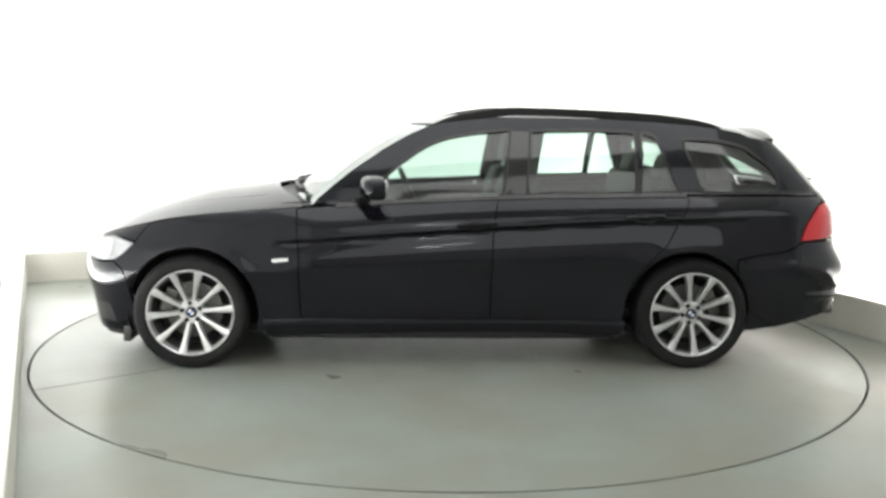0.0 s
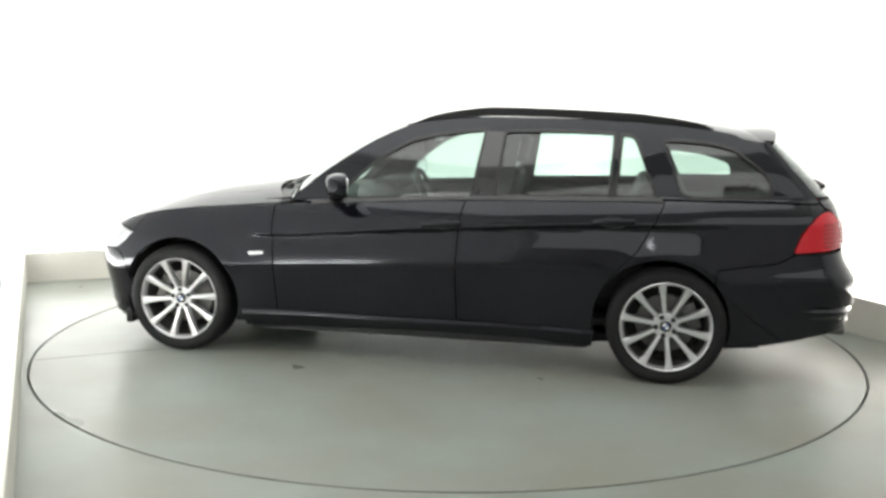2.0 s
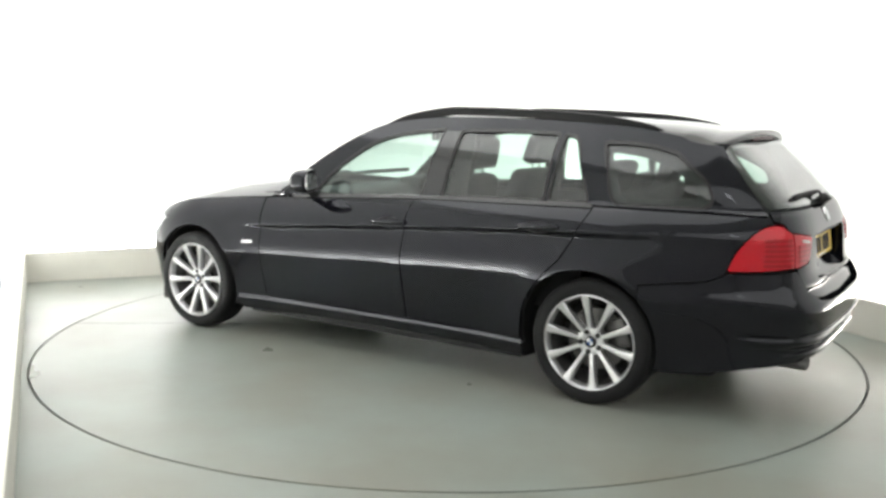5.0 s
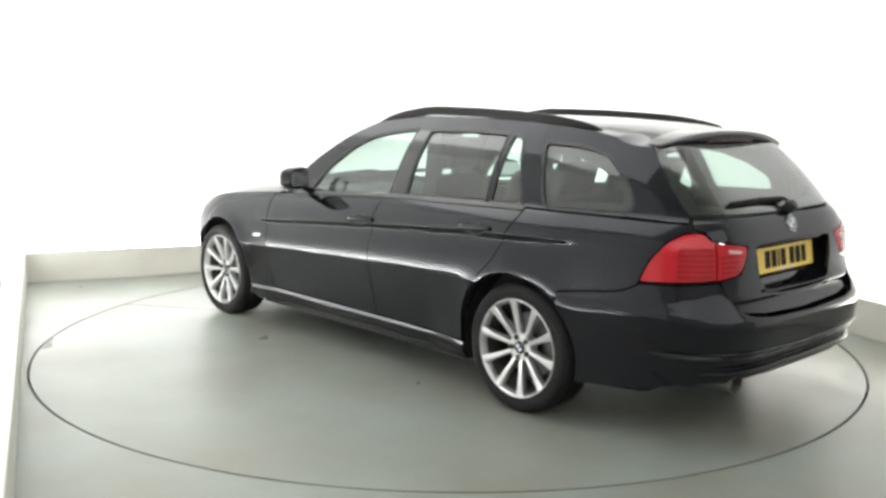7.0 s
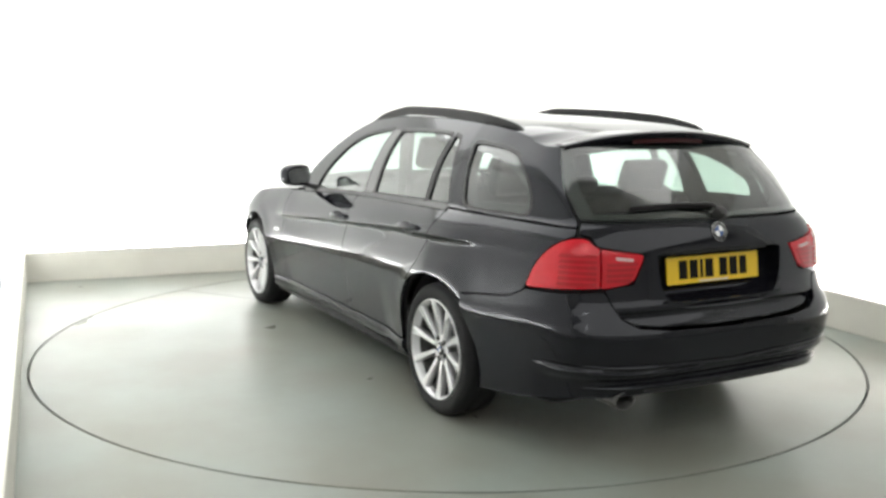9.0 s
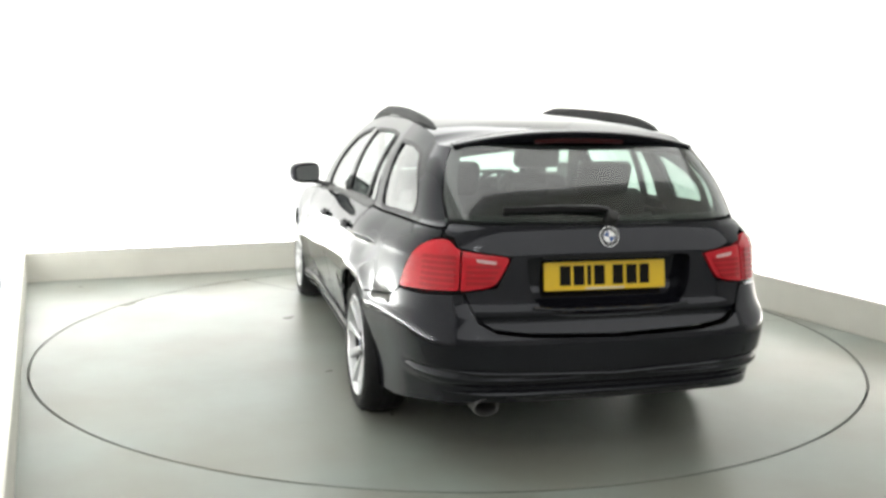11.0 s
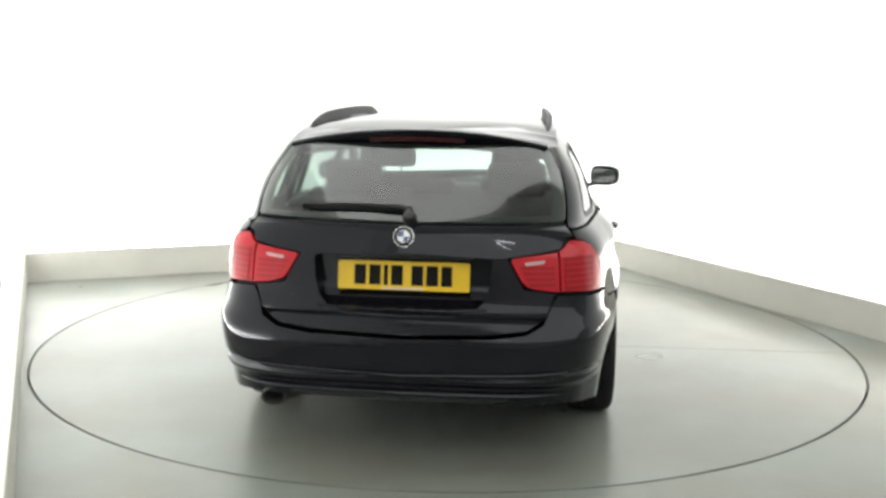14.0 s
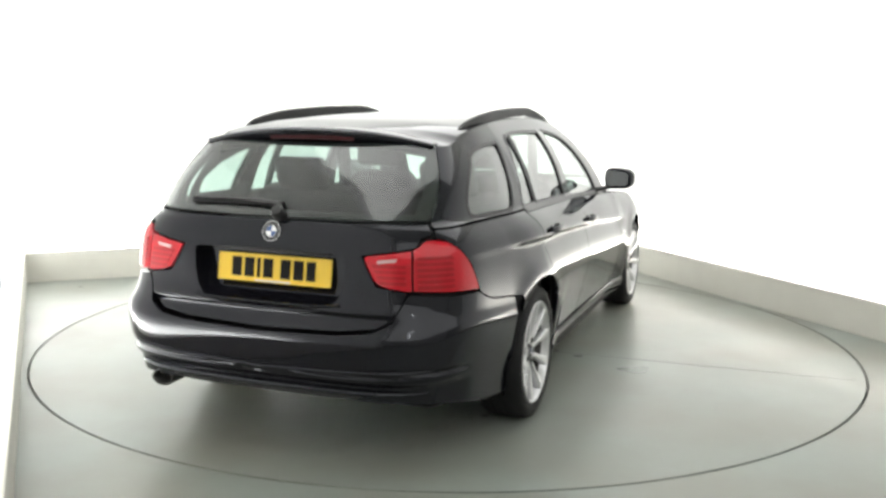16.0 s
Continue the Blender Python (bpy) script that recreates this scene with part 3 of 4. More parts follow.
def build_body(car):
    # flank panels
    fender = [(.803, .60), (.813, .73), (.82, belt(.82)), (1.0, belt(1.0)), (1.2, belt(1.2)), (1.4, belt(1.4)), (1.56, belt(1.56)), (1.63, .80),
              (1.625, .70), (1.658, .634), (1.69, .592), (1.65, .555), (1.63, .50), (1.62, .32), (1.48, .30), (1.1, .20), (.80, .20), (.798, .30)]
    both("front_fender", fender, PAINT, car, skin, holes=[ARCH_F], cuts=crease_lines(.79, 1.05), gap=.002, step=(.05, .016))
    door_f = [(.795, .262), (.80, .45), (.80, .60), (.81, .73), (.815, belt(.81) - .004), (.60, belt(.60)), (.4, belt(.4)), (.2, belt(.2)), (0, belt(0)), (-.2, belt(-.2)), (-.29, belt(-.29)),
              (-.268, .86), (-.256, .75), (-.25, .5), (-.25, .262)]
    door_r = [(-.252, .262), (-.252, .5), (-.258, .75), (-.270, .86), (-.292, belt(-.29)), (-.6, belt(-.6)), (-.8, belt(-.8)), (-1.0, belt(-1)), (-1.2, belt(-1.2)), (-1.345, belt(-1.34)),
              (-1.338, .94), (-1.30, .86), (-1.215, .71), (-1.135, .63), (-1.075, .56), (-1.03, .49), (-1.005, .42), (-.993, .33), (-.985, .262)]
    both("front_door", door_f, PAINT, car, skin, cuts=crease_lines(-.3, .82), gap=.0025, step=(.05, .018))
    both("rear_door", door_r, PAINT, car, skin, cuts=crease_lines(-1.36, -.25), gap=.0025, step=(.05, .018))
    quarter = [(-1.347, belt(-1.34)), (-1.340, .94), (-1.302, .86), (-1.217, .71), (-1.137, .63), (-1.077, .56), (-1.032, .49), (-1.0, .30), (-1.3, .25), (-1.6, .35),
               (-1.62, .627), (-1.75, .647), (-1.88, .662), (-1.93, .674), (-1.98, .70), (-1.993, .718), (-2.028, .814), (-2.091, .892), (-2.142, .927), (-2.165, .933),
               (-2.156, .964), (-1.9, .968), (-1.6, .970)]
    both("quarter_panel", quarter, PAINT, car, skin, holes=[ARCH_R], cuts=crease_lines(-2.0, -1.1), gap=.002, step=(.04, .016))
    # pillars and window surrounds
    top = [(s, gutter(s)) for s in (-2.125, -2.0, -1.8, -1.6, -1.4, -1.2, -1.0, -.8, -.6, -.4, -.2, 0)]
    front = [(pillar(z), z) for z in (1.335, 1.30, 1.26, 1.2, 1.14, 1.08, 1.02, .96, .91)]
    house = top + front + [(.60, belt(.60) + .004)] + [(s, belt(s) + .004) for s in (.4, .2, 0, -.2, -.4, -.6, -.8, -1.0, -1.2, -1.4, -1.6, -1.9)] + [(-2.15, .970), (-2.132, 1.1)]
    both("window_surround", house, PAINT, car, skin, holes=[WIN_FRONT, WIN_REAR, WIN_SMALL, WIN_QUARTER], step=(.03, .025), rim=.02, drop=0)
    for out in (WIN_FRONT, WIN_REAR, WIN_SMALL, WIN_QUARTER):
        both("side_window", shrunk(out, .004), GLASS, car, skin, step=(.08, .06), rim=.004, lift=-.006)
        both("window_seal", shrunk(out, -.010), TRIM, car, skin, holes=[shrunk(out, .006)], step=(.12, .1), rim=.006, lift=.003)
    # pillar cover between the doors, and the bar before the small rear window
    both("pillar_cover", rounded([(-.325, .962), (-.374, 1.310), (-.47, 1.308), (-.441, .970)], .008), GLOSS, car, skin, step=(.05, .05), rim=.01, lift=.004)
    both("belt_moulding", [(s, belt(s) + .006) for s in (.60, .4, .2, 0, -.2, -.4, -.6, -.8, -1.0, -1.2, -1.335)] + [(s, belt(s) - .010) for s in (-1.335, -1.2, -1.0, -.8, -.6, -.4, -.2, 0, .2, .4, .60)],
         TRIM, car, skin, step=(.08, .02), lift=.006, rim=.008)
    # sills
    both("sill", [(1.0, .275), (.6, .272), (0, .268), (-.6, .268), (-1.005, .268), (-.995, .175), (-.6, .168), (0, .168), (.6, .168), (.985, .175)], PAINT, car,
         lambda s, z: (s, half_width(s, .275) + .006 * ease(.279, .268, z) + .20 * min(.030, .278 - z) - .04 * ease(.246, .165, z), z), step=(.08, .010))
    # tail
    bumper = [(-1.62, .205), (-1.62, .623), (-1.75, .643), (-1.88, .658), (-1.93, .670), (-1.98, .697), (-2.0, .709), (-2.13, .713), (-2.255, .724), (-2.268, .70), (-2.294, .62), (-2.337, .584), (-2.428, .568), (-2.7, .557)]
    bumper += [(-5.4 - a, b) for a, b in reversed(bumper[:-1])]
    under = [(-1.88, .225), (-2.05, .265), (-2.2, .295), (-2.45, .305), (-2.7, .305)]
    bumper += [(-5.4 - a, b) for a, b in under[:-1]] + list(reversed(under))

    def bumper_skin(s, z):
        p = Vector(skin(s, z))
        out = max(s, -5.4 - s)
        line = .545 + .03 * ease(-1.75, -2.13, out)
        crest_line = .012 * ease(line + .07, line + .004, z) * ease(-2.3, -2.1, out)
        groove = .014 * math.exp(-((z - .400 - .045 * abs(s + 2.7)) / .010) ** 2) * ease(-1.98, -2.08, out)
        step_in = .022 * ease(.395, .36, z) * ease(-1.98, -2.1, out)
        d = (p - Vector((-1.5, 0, z))).normalized()
        return tuple(p + d * (.003 + crest_line - groove - step_in))
    sheet("rear_bumper", bumper, PAINT, car, bumper_skin, holes=[ARCH_R, [(-5.4 - a, b) for a, b in ARCH_R]], gap=.002, step=(.045, .015), rim=.03)
    valance = rounded([(-2.34, .318), (-2.42, .335), (-2.7, .342), (-2.98, .335), (-3.06, .318), (-2.98, .305), (-2.7, .302), (-2.42, .305)], .01)
    sheet("rear_valance", valance, TRIM, car, bumper_skin, step=(.05, .02), rim=.04, lift=.005, label="satin black plastic rear valance")
    gate = [(-2.263, .712), (-2.290, .628), (-2.334, .592), (-2.427, .575), (-2.7, .563)]
    gate = gate + [(-5.4 - a, b) for a, b in reversed(gate[:-1])]
    up = [(-2.256, .731), (-2.339, .749), (-2.379, .864), (-2.235, .898), (-2.21, .933), (-2.169, .945), (-2.158, .989), (-2.45, .984), (-2.7, .982)]
    gate += [(-5.4 - a, b) for a, b in up[:-1]] + list(reversed(up))
    half = [(.352, .862), (.343, .76), (.325, .70), (.285, .660), (.20, .648)]
    left = [(at_y(y, z), z) for y, z in half]
    recess = rounded(left + [(-2.7, .644)] + [(-5.4 - a, b) for a, b in reversed(left)] + [(-2.7, .872)], .02)
    def gate_skin(s, z):
        x, y, _ = skin(s, z)
        return (x + .028 * ease(.655, .615, z) * ease(-2.2, -2.3, max(s, -5.4 - s)), y, z)
    sheet("tailgate", gate, PAINT, car, gate_skin, holes=[recess], gap=.0025, step=(.04, .014))

    def recess_skin(s, z):
        x, y, _ = skin(s, z)
        k = min(1, max(0, (.745 - z) / .098))
        return (-2.226 + (x + .003 + 2.226) * k ** 1.6, y, z)
    sheet("plate_recess", shrunk(recess, -.012), PAINT, car, recess_skin, step=(.05, .015), rim=0)
    # side walls of the recess
    bm = bmesh.new()
    n = len(recess)
    o = [bm.verts.new(Vector(skin(*p))) for p in recess]
    i = [bm.verts.new(Vector(recess_skin(*p))) for p in recess]
    for k in range(n):
        bm.faces.new((o[k], o[(k + 1) % n], i[(k + 1) % n], i[k]))
    part("recess_wall", bm, PAINT, car)
    part("gate_handle", box(-2.286, -2.25, -.27, .27, .852, .872, bevel=.006), RAIL, car, "satin black handle strip over the number plate")
    part("gate_lip", sweep([(skin(at_y(y, .658), .658)[0] - .002, y, .658 + .012 * (y / .33) ** 4) for y in [-.33 + .066 * k for k in range(11)]], circle(.006, 8)), PAINT, car)
    glass = sheet("rear_window", TAIL_WINDOW, GLASS, car, skin, step=(.06, .05), rim=.004)
    sheet("rear_window_band", shrunk(TAIL_WINDOW, -.002), RAIL, car, skin, holes=[[(-2.215, 1.022), (-2.7, 1.012), (-3.185, 1.022), (-3.205, 1.12), (-3.215, 1.272), (-2.7, 1.272), (-2.185, 1.272), (-2.195, 1.12)]], step=(.06, .05), rim=.004, lift=-.006)
    # tail lamps: outer part on the wing, inner part on the gate
    for side in (False, True):
        lamp = new("tail_lamp")
        lamp.parent = car
        tagged(lamp, "red two-piece tail lamp with a clear reversing strip")
        start = next(k for k, p in enumerate(LAMP) if p[0] < LAMP_SPLIT)
        o1 = [p for p in LAMP[:start] if p[0] >= LAMP_SPLIT + .004] + [(LAMP_SPLIT + .003, .888), (LAMP_SPLIT + .002, .738)]
        i1 = [(LAMP_SPLIT - .003, .888)] + [p for p in LAMP if p[0] <= LAMP_SPLIT - .006] + [(LAMP_SPLIT - .003, .740)]
        sheet("outer_lens", o1, RED, lamp, skin, step=(.03, .03), rim=.03, lift=.007, mirror=side, drop=.006)
        sheet("inner_lens", i1, RED, lamp, skin, step=(.03, .03), rim=.03, lift=.006, mirror=side, drop=.005)
        for k in range(6):
            z = .745 + k * .022
            sheet("rib", [(-2.122, z), (-2.232, z), (-2.232, z + .013), (-2.122 - .002 * k, z + .013)], RED_DEEP, lamp, skin, step=(.03, .02), rim=.004, lift=.0105, mirror=side)
        for k in range(4):
            z = .760 + k * .021
            sheet("rib", [(-2.262, z), (-2.325 - .007 * k, z), (-2.329 - .007 * k, z + .012), (-2.262, z + .012)], RED_DEEP, lamp, skin, step=(.03, .02), rim=.004, lift=.0095, mirror=side)
        sheet("reversing_strip", rounded([(-2.285, .859), (-2.338, .849), (-2.335, .838), (-2.288, .846)], .004), CLEAR, lamp, skin, step=(.03, .02), rim=.004, lift=.010, mirror=side, label="clear reversing lamp strip")
    # bonnet, roof, windscreen
    bonnet = [(.745, -.985), (.745, 0), (.745, .985)] + [(s, .985) for s in (1.0, 1.3, 1.6, 1.9, 2.1)] + [(2.17, .9), (2.17, 0), (2.17, -.9)] + [(s, -.985) for s in (2.1, 1.9, 1.6, 1.3, 1.0)]
    sheet("bonnet", bonnet, PAINT, car, hood_skin, step=(.05, .07), gap=.0, turn=-1)
    for k in (1, -1):
        path = [hood_skin(s, k * (.62 - .10 * (s - .9))) for s in [.9 + .06 * i for i in range(11)]]
        part("bonnet_crease", sweep([(x, y, z - .0042) for x, y, z in path], [(-.03, 0), (-.01, .004), (0, .0055), (.01, .004), (.03, 0)]), PAINT, car)
    roof = [(.06, -1), (.06, 0), (.06, 1)] + [(s, 1) for s in (-.3, -.7, -1.1, -1.5, -1.8)] + [(-2.1, 1), (-2.1, 0), (-2.1, -1)] + [(s, -1) for s in (-1.8, -1.5, -1.1, -.7, -.3)]
    sheet("roof", roof, PAINT, car, roof_skin, step=(.06, .08), rim=.02, turn=-1, drop=0)
    sheet("headliner", [(.0, -.94), (.0, .94), (-1.85, .94), (-1.85, -.94)], LINER, car, roof_skin, step=(.1, .12), rim=0, lift=-.018, turn=-1)
    sheet("windscreen", [(.90, -1), (.90, 1), (1.336, 1), (1.336, -1)], SCREEN_GLASS, car, screen_skin, step=(.05, .1), rim=.005, turn=1)
    hole = rounded([(.93, -.90), (.93, .90), (1.30, .88), (1.30, -.88)], .03)
    sheet("windscreen_band", [(.90, -1.01), (.90, 1.01), (1.345, 1.01), (1.345, -1.01)], GLOSS, car, screen_skin, holes=[hole], step=(.06, .1), rim=.01, turn=1, lift=-.004)
    # scuttle under the windscreen
    part("scuttle", sweep([(screen_skin(.915, w)[0] + .03, screen_skin(.915, w)[1], .893 + .035 * (1 - w * w)) for w in [-1 + .1 * k for k in range(21)]], [(-.06, -.03), (.05, -.03), (.04, .004), (-.05, .010)]), TRIM, car)
    # nose
    bump_f = [(1.62, .20), (1.622, .33), (1.632, .50), (1.652, .553), (1.694, .588), (1.76, .579), (1.87, .59), (1.96, .615), (2.05, .635), (2.3, .635), (2.3, .165), (1.9, .17), (1.68, .19)]
    both("front_bumper", bump_f, PAINT, car, skin, gap=.002, step=(.05, .03), rim=.03)
    both("front_valance", [(1.64, .195), (1.9, .175), (2.3, .17), (2.3, .14), (1.9, .14), (1.66, .165)], TRIM, car, skin, step=(.05, .02), lift=-.012)
    both("intake", rounded([(1.72, .24), (1.84, .24), (1.86, .34), (1.74, .34)], .02), TRIM, car, skin, step=(.04, .04), lift=.002, rim=.01)
    both("fender_corner", [(1.634, .795), (1.629, .703), (1.76, .729), (1.90, .694), (1.99, .668), (1.93, belt(1.93)), (1.86, belt(1.86)), (1.76, belt(1.76)), (1.67, belt(1.67))], PAINT, car, skin, step=(.04, .03))
    for side in (False, True):
        lamp = new("headlamp")
        lamp.parent = car
        tagged(lamp, "clear headlamp with a bright reflector")
        out = rounded([(1.63, .697), (1.66, .632), (1.695, .594), (1.765, .586), (1.92, .605), (2.03, .64), (1.99, .668), (1.90, .691), (1.755, .724)], .015)
        sheet("reflector", shrunk(out, .004), LAMP_WHITE, lamp, skin, step=(.03, .03), rim=.02, lift=-.012, mirror=side)
        sheet("lens", out, CLEAR_PANE, lamp, skin, step=(.03, .03), rim=.01, lift=.003, mirror=side)
        for s0 in (1.76, 1.89):
            x, y, z = skin(s0, .65)
            nn = skin_normal(s0, .65)
            bm = lathe([(.052, .0), (.056, .004), (.048, .008), (.04, .002)], "Y", 24)
            bmesh.ops.transform(bm, matrix=Matrix.Translation((x - nn.x * .008, (y - nn.y * .008) * (-1 if side else 1), z)) @ Vector((nn.x, nn.y * (-1 if side else 1), nn.z)).to_track_quat("Y", "Z").to_matrix().to_4x4(), verts=bm.verts)
            part("lamp_ring", bm, CHROME, lamp)
    both("grille", rounded([(2.08, .50), (2.28, .50), (2.28, .63), (2.10, .63)], .02), CHROME, car, skin, step=(.04, .04), lift=.006, rim=.015, label="chrome kidney grille surround")
    # inner shell, floor pan, wheel housings
    both("inner_shell", [(-2.28, .36), (-1.95, .36), (-1.76, .24), (2.29, .24), (2.29, .56), (1.6, .80), (1.2, .82), (.75, .86), (.2, .90), (-.4, .93), (-1.3, .95), (-2.2, .95), (-2.28, .95)], DARK, car, skin, holes=[ARCH_F, ARCH_R], step=(.1, .08), lift=-.035, rim=0)
    part("floor_pan", prism(rounded([(1.95, -.55), (1.72, -.62), (1.02, -.62), (.97, -.79), (-.97, -.79), (-1.0, -.62), (-1.70, -.62), (-1.9, -.55), (-1.9, .55), (-1.70, .62), (-1.0, .62), (-.97, .79), (.97, .79), (1.02, .62), (1.72, .62), (1.95, .55)], .04), .155, .195, "Z"), DARK, car)
    for wx, wy in WHEELS:
        for k in (1, -1):
            c = 1.384 if wx > 0 else -1.347
            bm = bmesh.new()
            ring = arc(c, .368, -20, 200, 30)
            a = [bm.verts.new((x, k * .81, z)) for x, z in ring]
            b = [bm.verts.new((x, k * .50, z)) for x, z in ring]
            for p in range(len(ring) - 1):
                bm.faces.new((a[p], a[p + 1], b[p + 1], b[p]))
            bm.faces.new(b)
            part("wheel_housing", bm, DARK, car)
    part("tail_pan", prism(rounded([(-1.7, -.66), (-2.28, -.55), (-2.28, .55), (-1.7, .66)], .08), .315, .335, "Z"), DARK, car)
    inner = [(-1.455, 1.025), (-1.365, 1.255), (-1.54, 1.235), (-1.66, 1.195), (-1.86, 1.11), (-1.86, 1.03)]
    both("pillar_trim", [(-1.30, .96), (-1.98, .96), (-1.98, 1.23), (-1.90, 1.27), (-1.6, 1.312), (-1.27, 1.335)], CABIN, car, skin, holes=[rounded(inner, .03)], step=(.06, .05), lift=-.045, rim=0)
    part("cabin_floor", box(-1.70, .75, -.68, .68, .26, .30), CABIN, car)


def build_wheel(car, x, y, side, phase):
    """A ten-spoke alloy wheel; side is 1 on the left."""
    hub = new("wheel")
    hub.parent = car
    hub.location = (x, 0, .312)
    tagged(hub, "black tyre on a ten-spoke silver alloy wheel")
    k = side
    w = .212
    tyre = [(.236, y - .012), (.244, y - .006), (.262, y - .001), (.283, y), (.298, y - .008), (.308, y - .022), (.3125, y - .045), (.3135, y - .075), (.309, y - .0755), (.309, y - .083), (.3138, y - .0835),
            (.3138, y - w / 2 - .004), (.309, y - w / 2 - .0035), (.309, y - w / 2 + .0035), (.3138, y - w / 2 - .011), (.3135, y - .135), (.309, y - .1355), (.309, y - .143), (.3125, y - .1435), (.308, y - w + .02), (.296, y - w + .006), (.26, y - w), (.236, y - w + .012)]
    part("tyre", lathe([(r, k * h) for r, h in tyre], "Y", 72), RUBBER, hub, "black road tyre")
    rim = [(.237, y - .016), (.238, y - .005), (.234, y - .002), (.229, y - .006), (.224, y - .02), (.219, y - .04)]
    part("rim", lathe([(r, k * h) for r, h in rim], "Y", 72), ALLOY, hub)
    # the barrel is coloured dark to stand for the shade inside the rim
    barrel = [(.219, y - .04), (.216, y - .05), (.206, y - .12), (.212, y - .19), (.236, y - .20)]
    part("barrel", lathe([(r, k * h) for r, h in barrel], "Y", 72), SHADED_ALLOY, hub, "inside of the wheel rim, coloured dark for its shade")
    for n in range(10):
        a = 2 * math.pi * n / 10 + phase
        bm = bmesh.new()
        rows = []
        for r, half, out, deep in ((.060, .0120, -.036, .05), (.080, .0115, -.031, .045), (.12, .0125, -.024, .04), (.175, .0160, -.014, .035), (.214, .0205, -.008, .032), (.230, .0245, -.005, .03)):
            rows.append([bm.verts.new((r, k * (y + out + dy), dx)) for dx, dy in ((-half, -deep), (-half, -.007), (-half * .72, -.001), (0, .001), (half * .72, -.001), (half, -.007), (half, -deep))])
        for p, q in zip(rows, rows[1:]):
            for i in range(6):
                bm.faces.new((p[i], p[i + 1], q[i + 1], q[i]))
            bm.faces.new((p[6], p[0], q[0], q[6]))
        bmesh.ops.rotate(bm, verts=bm.verts, cent=(0, 0, 0), matrix=Matrix.Rotation(a, 3, "Y"))
        part("spoke", bm, ALLOY, hub, angle=35)
    part("hub_plate", lathe([(0, k * (y - .036)), (.032, k * (y - .036)), (.034, k * (y - .040)), (.058, k * (y - .035)), (.068, k * (y - .040)), (.073, k * (y - .085))], "Y", 40), ALLOY, hub)
    for n in range(5):
        a = 2 * math.pi * n / 5 - phase + .314
        bm = lathe([(0, 0), (.0085, 0), (.0095, k * .003), (.0135, k * .003), (.014, -k * .02)], "Y", 12)
        bmesh.ops.translate(bm, verts=bm.verts, vec=(.051 * math.cos(a), k * (y - .0345), .051 * math.sin(a)))
        part("wheel_bolt", bm, TRIM, hub)
    cap = part("centre_cap", lathe([(0, k * (y - .030)), (.027, k * (y - .030)), (.031, k * (y - .033)), (.032, k * (y - .045))], "Y", 28), GLOSS, hub)
    for n in range(4):
        a0 = n * math.pi / 2
        pts = [(0, 0)] + [(.018 * math.cos(a0 + t * math.pi / 16), .018 * math.sin(a0 + t * math.pi / 16)) for t in range(9)]
        part("cap_quarter", prism(pts, k * (y - .031), k * (y - .0285), "Y"), BLUE if n % 2 else WHITE, cap)
    part("brake_disc", lathe([(.06, k * (y - .118)), (.155, k * (y - .118)), (.158, k * (y - .122)), (.158, k * (y - .138)), (.06, k * (y - .14))], "Y", 48), IRON, hub)
    bm = box(.105, .175, -.03, .03, -.075, .075, bevel=.012)
    bmesh.ops.rotate(bm, verts=bm.verts, cent=(0, 0, 0), matrix=Matrix.Rotation(radians(-20 if x > 0 else 200), 3, "Y"))
    bmesh.ops.translate(bm, verts=bm.verts, vec=(0, k * (y - .115), 0))
    part("brake_caliper", bm, IRON, hub)
    part("drum_back", lathe([(0, k * (y - .17)), (.205, k * (y - .165))], "Y", 32), DARK, hub)


